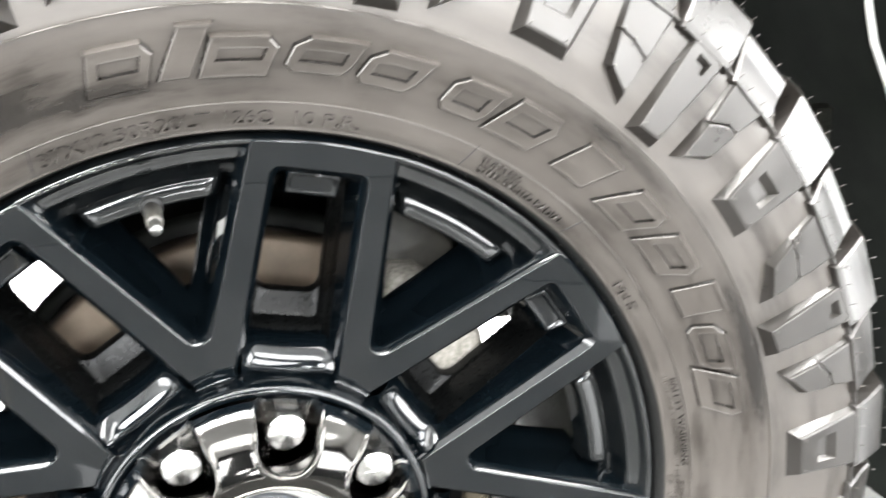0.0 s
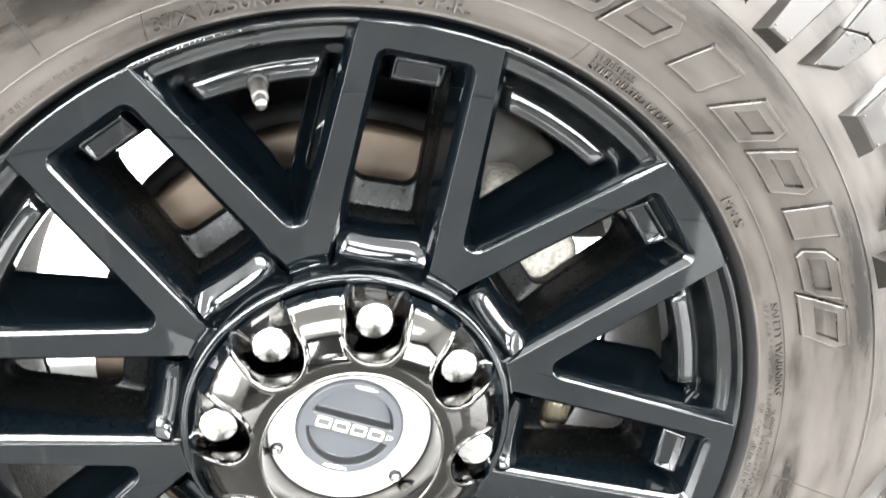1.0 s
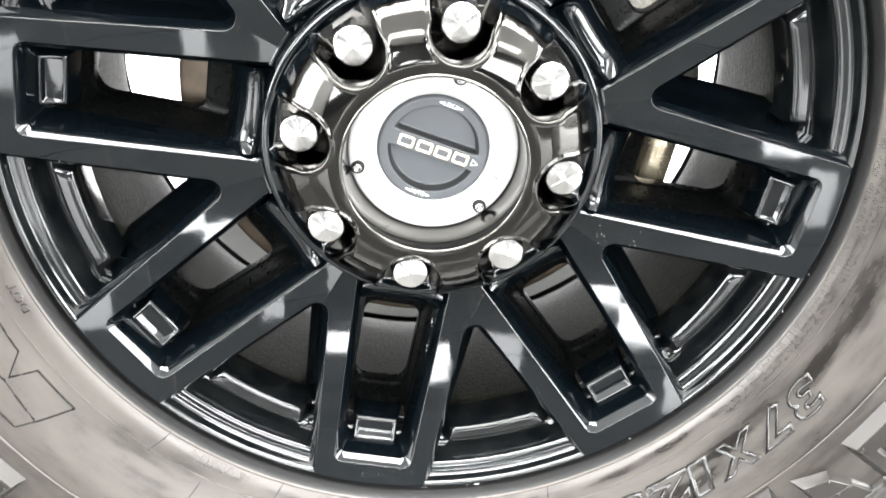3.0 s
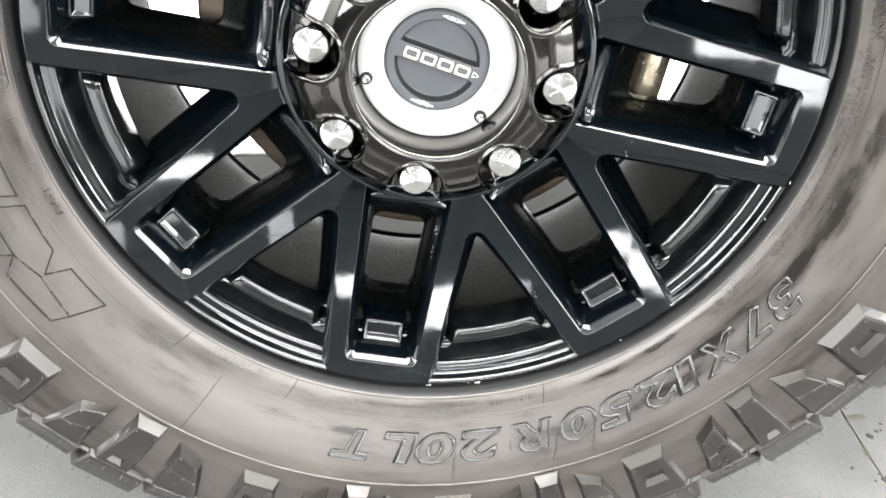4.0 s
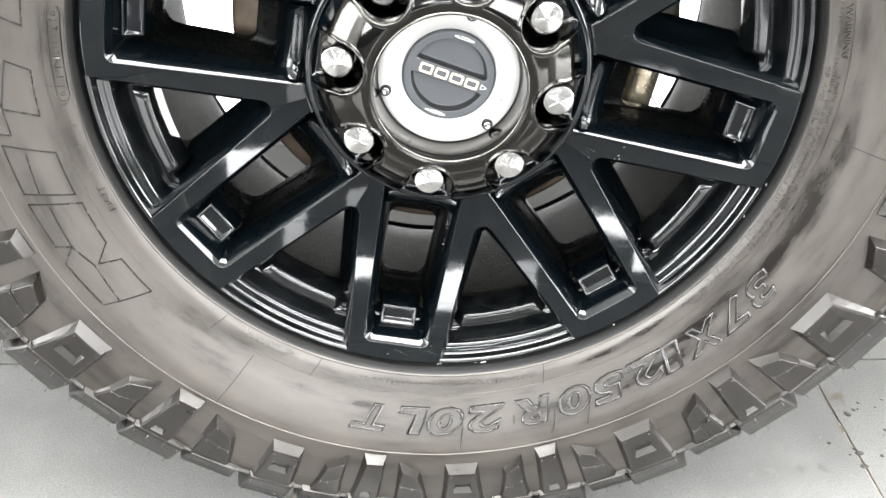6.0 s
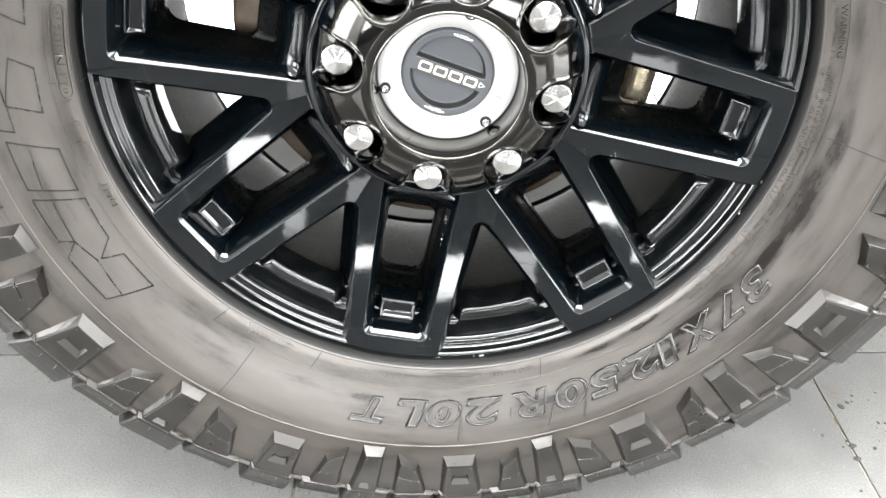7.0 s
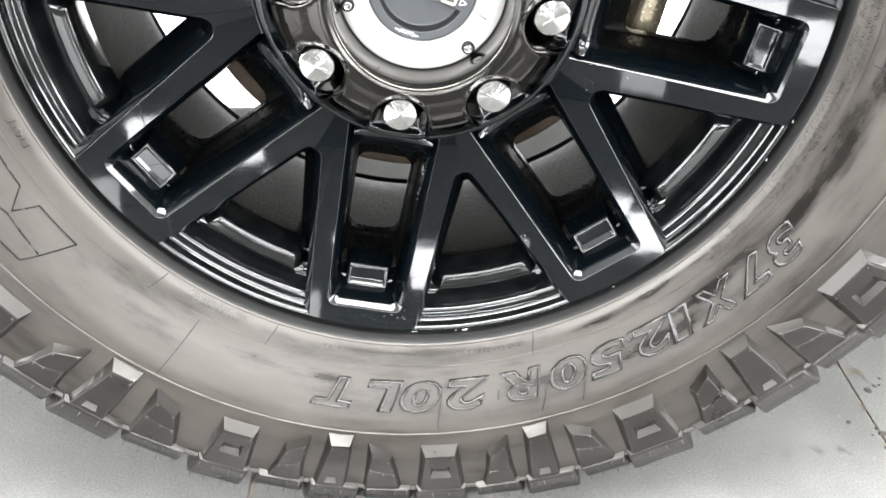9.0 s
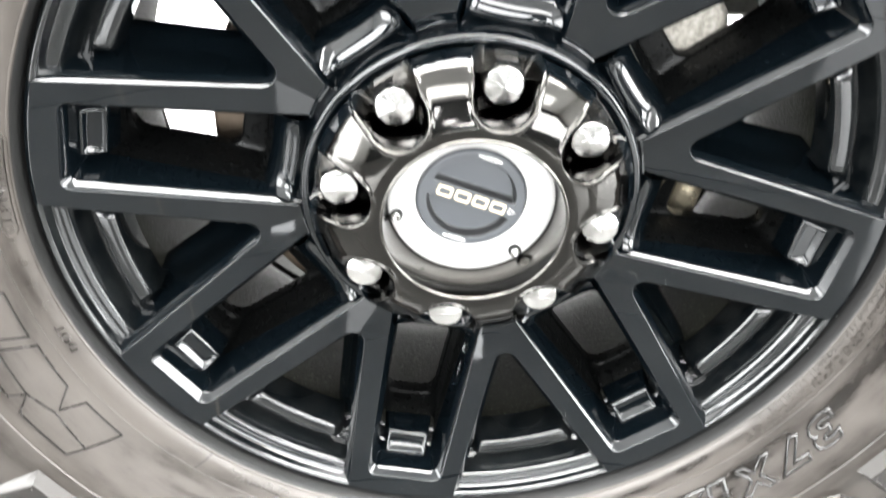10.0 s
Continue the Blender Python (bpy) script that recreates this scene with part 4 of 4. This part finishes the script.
HOOK_IN = ([(-0.0010, 0.3658), (0.0145, 0.3580), (0.0155, 0.3790), (0.0030, 0.3835), (-0.0062, 0.3850)], [(-0.0035, 0.3650), (0.0195, 0.3505), (0.0190, 0.3795), (0.0030, 0.3845), (-0.0090, 0.3855)])
HOOK_OUT = ([(-0.0066, 0.3864), (0.0032, 0.3850), (0.0157, 0.3806), (0.0162, EDGE), (-0.0115, EDGE)], [(-0.0090, 0.3855), (0.0032, 0.3845), (0.0190, 0.3795), (0.0195, EDGE), (-0.0142, EDGE)])
for i, a0 in enumerate(SQUARES):
    pitch = a0 - (SQUARES[i - 1] if i else SQUARES[-1] - 360)
    wide = pitch / 27.0
    part("shoulder_lug", side_block(*SQUARE, a0, wide, (0.0, 0.3825, 0.0078, 0.0082)), TREAD, tyre, "", None, None)
    bm = side_block(*FORK_IN, a0 - 0.27 * pitch, wide)
    join(bm, side_block(*FORK_OUT, a0 - 0.27 * pitch, wide, None, 0.0010))
    part("shoulder_lug", bm, TREAD, tyre, "", None, None)
    part("shoulder_lug", side_block(*BAR, a0 - 0.51 * pitch, wide, (0.0042, 0.3990, 0.0042, 0.0045)), TREAD, tyre, "", None, None)
    bm = side_block(*HOOK_IN, a0 - 0.745 * pitch, wide)
    join(bm, side_block(*HOOK_OUT, a0 - 0.745 * pitch, wide, None, 0.0010))
    part("shoulder_lug", bm, TREAD, tyre, "", None, None)
    for f, w, back, skew in ((0.0, 0.051, 0.0, 0.3), (0.262, 0.046, 0.0036, -0.4), (0.508, 0.050, 0.0, 0.3), (0.752, 0.046, 0.0036, -0.3)):
        tread_lug(a0 - f * pitch, w * wide, back, skew)
# the mould parting line where the shoulder meets the tread
bm = bmesh.new()
rows = []
for i in range(541):
    a = 360 * i / 540
    rows.append([bm.verts.new(flat(polar(r, a, y - bulge(r, a)))) for r, y in ((0.4075, -0.0345), (0.4096, -0.0374), (0.4105, -0.0379), (0.4113, -0.0374), (0.4130, -0.0320))])
for a, b in zip(rows, rows[1:]):
    bridge(bm, a, b, False)
part("parting_ridge", bm, TREAD, tyre, "thin moulded ridge along the shoulder edge")
tagged(part("mould_whisker", nibs, RUBBER, tyre, "fine rubber mould whiskers"), "", "", "", "stuff")

# rows of blocks across the tread
bm = bmesh.new()
for row, (y0, y1) in enumerate(((0.078, 0.118), (0.130, 0.172), (0.184, 0.222))):
    for i in range(44):
        a = 360 * (i + 0.4 * row) / 44
        w = 2.9
        c = [(a - w, y0), (a + w, y0 + 0.004), (a + w, y1), (a - w, y1 - 0.004)]
        lo = [bm.verts.new(flat(polar(0.4450, q, y))) for q, y in c]
        hi = [bm.verts.new(flat(polar(0.4665, q * 0.94 + a * 0.06, y))) for q, y in c]
        bridge(bm, lo, hi, True, False)
        bm.faces.new(hi)
part("tread_blocks", bm, RUBBER, tyre, "", None, False)

# valve
p0, p1 = polar(0.2420, 337.0, 0.052), polar(0.2278, 337.7, -0.0125)
ax = (p1 - p0).normalized()
vl = (p1 - p0).length
valve = part("valve_stem", tube([p0, p0 + ax * vl * 0.52, p0 + ax * vl * 0.56], 0.0062, 16), SEAL_GROOVE_BLACK, wheel, "black rubber valve stem")
part("valve_cap", tube([p0 + ax * vl * f for f in (0.56, 0.84, 0.86)], 0.0046, 16), SHIELD, valve, "dull grey steel valve cap")
part("valve_tip", tube([p0 + ax * vl * f for f in (0.84, 0.97, 1.0)], 0.0032, 12), GREYCAP, valve)

# ---- brake behind the wheel ----
brake = new("disc_brake")
brake.matrix_basis = pose(0, 0, HEIGHT, 0, TURNED, 0)
tagged(brake, "worn disc brake with a brownish rotor and cast caliper", "brake")
part("rotor", lathe([(0.112, 0.116), (0.116, 0.1125), (0.1775, 0.1120), (0.1808, 0.1135), (0.1818, 0.118), (0.1818, 0.140), (0.178, 0.144), (0.10, 0.144)], 160), ROTOR, brake, "brown worn brake rotor")
part("rotor_hat", lathe([(0.03, 0.078), (0.095, 0.080), (0.104, 0.086), (0.110, 0.110), (0.112, 0.16)], 96), BARREL, brake)


def chunk(outline, y0, y1, grow=0.006):
    c = sum((Vector(p) for p in outline), Vector((0, 0))) / len(outline)
    pts = rounded(outline, [0.008] * len(outline), 4)

    def at(y, g):
        return [(p.x + g * (p - c).normalized().x, y, p.y + g * (p - c).normalized().y) for p in pts]
    bm = bmesh.new()
    rows = [[bm.verts.new(q) for q in at(y, g)] for y, g in ((y1, grow), (y0 + 0.008, grow * 0.5), (y0 + 0.002, -0.002), (y0, -0.006))]
    for a, b in zip(rows, rows[1:]):
        bridge(bm, a, b)
    bm.faces.new(rows[-1])
    return bm


def sector(r0, r1, a0, a1, n=6):
    pts = [polar(r1, a0 + (a1 - a0) * i / n, 0) for i in range(n + 1)] + [polar(r0, a1 - (a1 - a0) * i / n, 0) for i in range(n + 1)]
    return [(p.x, p.z) for p in pts]


part("caliper", chunk([(p.x, p.z) for p in (polar(r, a, 0) for r, a in ((0.140, 24), (0.172, 24), (0.186, 25.5), (0.1955, 30), (0.1965, 38), (0.1965, 50), (0.190, 57.5), (0.160, 58), (0.142, 50), (0.136, 38)))], 0.088, 0.15, 0.004), CAST, brake, "rough cast metal caliper")
part("caliper_bracket", chunk(sector(0.150, 0.196, 62, 78), 0.100, 0.16), SHIELD, brake)
part("brake_pad", chunk(sector(0.170, 0.226, 12, 36), 0.118, 0.146, 0.002), SHIELD, brake, "smooth dark grey brake pad backing")
pivot = polar(0.1785, 90, 0.112)
knuckle = part("steering_knuckle", tube([pivot + Vector((0, 0, s)) for s in (0.055, 0.03, 0.0, -0.030, -0.045)], 0.0135, 28), TAN, brake, "shiny tan steering knuckle boss")
part("knuckle_collar", tube([pivot + Vector((0, 0, s)) for s in (0.022, 0.0225, 0.034, 0.0345)], 0.0160, 28), CAST, knuckle)
part("knuckle_web", chunk([(0.130, 0.060), (0.166, 0.060), (0.166, -0.020), (0.150, -0.045), (0.130, -0.045)], 0.115, 0.19, 0.002), CAST, brake)
part("dust_shield", chunk(sector(0.06, 0.1925, -70, 95, 24), 0.146, 0.156, 0.001), LINER, brake, "dark dust shield")
part("axle_hub", lathe([(0.02, 0.15), (0.070, 0.152), (0.075, 0.20), (0.055, 0.26), (0.05, 0.34)], 48), BARREL, brake)
# unseen tube added to keep the barrel's reflections dark
part("axle_light_block", lathe([(0.02, 0.36), (0.085, 0.37), (0.105, 0.42), (0.110, 0.60), (0.110, 1.95)], 48), LINER, brake, "thick unseen axle tube that blocks light behind the wheel")
part("control_arm", block([Vector(p) for p in ((-0.10, 0.42, 0.02), (0.20, 0.42, 0.02), (0.22, 0.42, 0.34), (-0.19, 0.42, 0.34))],
                          [Vector(p) for p in ((-0.09, 0.30, 0.03), (0.19, 0.30, 0.03), (0.21, 0.30, 0.33), (-0.18, 0.30, 0.33))]), LINER, brake, "dark suspension housing", None, False)

plate = chunk([(0.175, 0.058), (0.25, 0.066), (0.345, 0.085), (0.345, 0.26), (0.175, 0.26)], 0.300, 0.325, 0.002)
part("knuckle_plate", plate, GREYCAST, brake, "plain grey steering knuckle plate")

# ---- wheel arch ----
arch = new("wheel_arch_liner")
arch.matrix_basis = pose(0, 0, HEIGHT)
tagged(arch, "black plastic wheel arch liner above the tyre", "wheel arch")
bm = bmesh.new()
outer, inner, far = [], [], []
for i in range(41):
    a = -80 + 184 * i / 40
    wob = 0.006 * math.sin(i * 1.3)
    outer.append(bm.verts.new(polar(0.640, a, -0.050)))
    inner.append(bm.verts.new(polar(0.632, a, -0.035)))
    far.append(bm.verts.new(polar(0.640 + wob, a, 0.520)))
bridge(bm, outer, inner, False)
bridge(bm, inner, far, False)
part("liner_shell", bm, LINER, arch)
bm = block([Vector((x, 0.52, z)) for x, z in ((-0.62, 0.20), (0.78, 0.20), (0.78, 0.72), (-0.62, 0.72))],
           [Vector((x, 0.50, z)) for x, z in ((-0.62, 0.20), (0.78, 0.20), (0.78, 0.72), (-0.62, 0.72))])
part("inner_panel", bm, LINER, arch, "", None, False)
# unseen block under the truck: shades the floor and darkens the barrel's reflections
bm = block([Vector((x, y, 0.110)) for x, y in ((-2.2, 0.66), (2.6, 0.66), (2.6, 2.02), (-2.2, 2.02))],
           [Vector((x, y, 0.460)) for x, y in ((-2.2, 0.66), (2.6, 0.66), (2.6, 2.02), (-2.2, 2.02))])
part("underbody_shade_block", bm, LINER, arch, "unseen dark underbody block that shades the floor", None, False)
# unseen block above the arch, keeping lamp light off the floor behind
bm = block([Vector((x, y, 0.660)) for x, y in ((-1.3, 0.03), (2.6, 0.03), (2.6, 2.02), (-1.3, 2.02))],
           [Vector((x, y, 1.300)) for x, y in ((-1.3, 0.06), (2.6, 0.06), (2.6, 2.00), (-1.3, 2.00))])
part("body_shade_block", bm, LINER, arch, "unseen dark body block that shades the floor behind the wheel", None, False)
bm = block([Vector((x, 0.45, z)) for x, z in ((0.60, -0.12), (0.80, -0.12), (0.80, 0.34), (0.60, 0.34))],
           [Vector((x, 0.40, z)) for x, z in ((0.61, -0.10), (0.80, -0.10), (0.80, 0.32), (0.61, 0.32))])
part("rear_flap", bm, LINER, arch, "", None, False)
bm = block([Vector((x, 0.24, z)) for x, z in ((0.555, 0.190), (0.580, 0.190), (0.580, 0.235), (0.555, 0.235))],
           [Vector((x, 0.225, z)) for x, z in ((0.558, 0.193), (0.577, 0.193), (0.577, 0.232), (0.558, 0.232))])
part("liner_clip", bm, BARREL, arch, "", None, False)
part("brake_hose", tube([(0.485, 0.12, 0.47), (0.497, 0.12, 0.41), (0.505, 0.12, 0.365), (0.512, 0.12, 0.33), (0.522, 0.12, 0.30), (0.540, 0.12, 0.268), (0.565, 0.13, 0.235)], 0.0030, 10), CABLE, arch, "pale sleeved hose")

# ---- room ----
def slab(name, x0, x1, y0, y1, z0, z1, material, label, category="wall"):
    bm = bmesh.new()
    bmesh.ops.create_cube(bm, size=1)
    for v in bm.verts:
        v.co = Vector(((x0 + x1) / 2 + v.co.x * (x1 - x0), (y0 + y1) / 2 + v.co.y * (y1 - y0), (z0 + z1) / 2 + v.co.z * (z1 - z0)))
    ob = part(name, bm, material, None, "", None, False)
    return tagged(ob, label, category, "", "structure")


X0, X1, Y0, Y1 = -4.351, 5.251, -4.591, 5.009
floor = slab("floor", X0, X1, Y0, Y1, -0.10, -0.0030, GROUT, "beige grout bed under pale grey floor tiles", "floor")
slab("wall_north", X0 - 0.15, X1 + 0.15, Y1, Y1 + 0.15, -0.1, 3.4, WALL, "plain white painted showroom wall")
slab("wall_south", X0 - 0.15, X1 + 0.15, Y0 - 0.15, Y0, -0.1, 3.4, DARKWALL, "plain unseen wall, kept dark for the wheel's reflections")
slab("wall_west", X0 - 0.15, X0, Y0, Y1, -0.1, 3.4, WALL, "plain white painted showroom wall")
slab("wall_east", X1, X1 + 0.15, Y0, Y1, -0.1, 3.4, WALL, "plain white painted showroom wall")
slab("ceiling", X0 - 0.15, X1 + 0.15, Y0 - 0.15, Y1 + 0.15, 3.4, 3.5, WALL, "plain white showroom ceiling", "ceiling")

WAX = mat("white_bead_wax", (0.80, 0.79, 0.75), 0.35)


def lump(bm, at, size, rnd, squash=0.5):
    m = Matrix.Translation(at) @ Matrix.Rotation(rnd.uniform(0, 6), 4, "Y") @ Matrix.Diagonal((size * rnd.uniform(0.8, 1.5), size * squash, size, 1))
    bmesh.ops.create_icosphere(bm, subdivisions=1, radius=1, matrix=m)


rnd = random.Random(11)
for r, deg, size in ((0.2722, 162.3, 0.0022), (0.2722, 136.6, 0.0018), (0.2724, 164.0, 0.0011), (0.2722, 98.5, 0.0011), (0.2722, 171.0, 0.0010), (0.2722, 105.0, 0.0009)):
    bm = bmesh.new()
    for i in range(5):
        lump(bm, polar(r, deg, 0.0015) + Vector((rnd.gauss(0, size * 0.8), rnd.uniform(-0.001, 0.001), rnd.gauss(0, size * 0.4))), size * rnd.uniform(0.4, 0.8), rnd)
    part("wax_lump", bm, WAX, wheel, "white wax lump at the tyre bead")
spots = bmesh.new()
for i in range(70):
    deg = rnd.choice((78, 90, 100, 112, 60, 45, 20)) + rnd.gauss(0, 6)
    lump(spots, polar(0.2724, deg, 0.004 + rnd.uniform(0, 0.003)), rnd.uniform(0.0002, 0.0005), rnd)
# spots in the bottom slot, on its arms and by the hub
for i in range(46):
    u, v = rnd.uniform(0.125, 0.235), 0.0285 + rnd.gauss(0, 0.0006)
    lump(spots, spin(4) @ Vector((-v * 0.93, 0.026 + (0.235 - u) * 0.09, u)), rnd.uniform(0.00016, 0.00040), rnd)
for k, u, v, n_ in ((4, 0.258, 0.0, 16), (4, 0.255, -0.035, 9), (2, 0.128, 0.046, 14), (3, 0.2, 0.036, 6), (2, 0.150, 0.043, 4)):
    for i in range(n_):
        a, b = u + rnd.gauss(0, 0.003), v + rnd.gauss(0, 0.013)
        if abs(b) < 0.0285 and a < 0.2525:
            continue
        lump(spots, spin(k) @ Vector((b, face_y(a) - 0.0001, a)), rnd.uniform(0.00010, 0.00024), rnd)
for i in range(22):
    deg = 321.5 + 0.75 * i + rnd.gauss(0, 0.12)
    lump(spots, polar(0.2672 + rnd.gauss(0, 0.0003), deg, -0.0034), rnd.uniform(0.00016, 0.00034), rnd)
tagged(part("water_spots", spots, WAX, wheel, "tiny white dried water spots"), "", "", "", "stuff")
for pts in ([(0.3145, 151.4), (0.3240, 151.9), (0.3338, 152.8)], [(0.3155, 145.4), (0.3250, 146.3), (0.3339, 147.0)], [(0.3118, 166.7), (0.3240, 167.1), (0.3356, 167.3)], [(0.3130, 158.3), (0.3190, 158.5)]):
    part("rubber_drip", ridge(pts, 0.0009, 0.0013), RUBBER, tyre, "glossy raised drip below the lettering", None, None)


# stains and smudges on the tiles
SMUDGE = mat("grey_floor_smudge", (0.075, 0.072, 0.066), 0.4)


def stain(x, y, size, material, rnd, z=0.0004):
    bm = bmesh.new()
    ring = []
    ph = [rnd.uniform(0, 6.28) for i in range(3)]
    for i in range(28):
        a = 2 * math.pi * i / 28
        r = size * (1 + 0.35 * math.sin(2 * a + ph[0]) + 0.22 * math.sin(3 * a + ph[1]) + 0.15 * math.sin(7 * a + ph[2]))
        ring.append(bm.verts.new((x + r * math.cos(a) * 1.3, y + r * math.sin(a), z)))
    bm.faces.new(ring)
    join(stains[material.name], bm)


stains = {"grey_floor_smudge": bmesh.new(), "brown_stain": bmesh.new()}
for x, y, s in ((0.324, 0.021, 0.0030), (0.330, 0.028, 0.0016), (0.347, 0.027, 0.0036), (0.352, 0.020, 0.0018), (0.381, 0.029, 0.0034), (0.374, 0.034, 0.0016), (0.403, 0.031, 0.0036), (0.409, 0.024, 0.0018),
                (0.369, 0.064, 0.0026), (0.381, 0.071, 0.0018), (0.335, 0.046, 0.0014), (0.398, 0.012, 0.0016), (0.430, 0.020, 0.0016), (0.418, 0.075, 0.0014)):
    stain(x, y, s, SMUDGE, rnd)
for x, y, s in ((0.463, 0.141, 0.0060), (0.448, 0.088, 0.0040), (0.466, 0.130, 0.0026), (0.454, 0.155, 0.0018), (0.461, 0.112, 0.0014)):
    stain(x, y, s, STAIN, rnd)
tagged(part("floor_smudges", stains["grey_floor_smudge"], SMUDGE, None, ""), "faint grey smudges on the pale floor tiles", "stain", "", "stuff")
tagged(part("floor_stains", stains["brown_stain"], STAIN, None, ""), "brown stains along the floor tile joint", "stain", "", "stuff")

rnd = random.Random(4)
crumbs = bmesh.new()
for i in range(80):
    x, y = rnd.gauss(0.47, 0.05), rnd.gauss(0.05, 0.10)
    if x < 0.36 or y > 0.24:
        continue
    s = 0.0004 + 0.0017 * rnd.random() ** 3
    m = Matrix.Translation((x, y, s * 0.3)) @ Matrix.Rotation(rnd.uniform(0, 6), 4, "Z") @ Matrix.Diagonal((s * rnd.uniform(1, 1.8), s, s * 0.45, 1))
    bmesh.ops.create_icosphere(crumbs, subdivisions=1, radius=1, matrix=m)
for x, y, s in ((0.464, 0.112, 0.0046), (0.474, 0.119, 0.0026), (0.452, 0.051, 0.0042), (0.449, 0.032, 0.0040), (0.475, 0.047, 0.0028), (0.496, 0.086, 0.0022), (0.505, 0.030, 0.0026)):
    m = Matrix.Translation((x, y, s * 0.1)) @ Matrix.Rotation(rnd.uniform(0, 6), 4, "Z") @ Matrix.Diagonal((s * rnd.uniform(0.9, 1.2), s * 0.8, s * 0.22, 1))
    bmesh.ops.create_icosphere(crumbs, subdivisions=2, radius=1, matrix=m)
ob = part("rubber_crumbs", crumbs, DIRT, None, "", None, True)
tagged(ob, "dark rubber crumbs scattered on the floor tiles", "dirt", "", "stuff")


def tile_mesh():
    g, b = 0.2982, 0.2972
    bm = block([Vector((x, y, -0.004)) for x, y in ((-g, -g), (g, -g), (g, g), (-g, g))],
               [Vector((x, y, -0.0006)) for x, y in ((-g, -g), (g, -g), (g, g), (-g, g))])
    top = [f for f in bm.faces if f.normal.z > 0.5 or all(v.co.z > -0.001 for v in f.verts)]
    r = bmesh.ops.inset_region(bm, faces=top, thickness=g - b, depth=0.0)
    for f in top:
        for v in f.verts:
            v.co.z = 0.0
    mesh = bpy.data.meshes.new("floor_tile")
    bmesh.ops.recalc_face_normals(bm, faces=bm.faces[:])
    bm.to_mesh(mesh)
    bm.free()
    return mesh


tile = tile_mesh()
for i in range(16):
    for j in range(16):
        link("floor_tile", tile, TILE, floor, "", Matrix.Translation((X0 + 0.3 + 0.6 * i + 0.0005, Y0 + 0.3 + 0.6 * j, 0)))
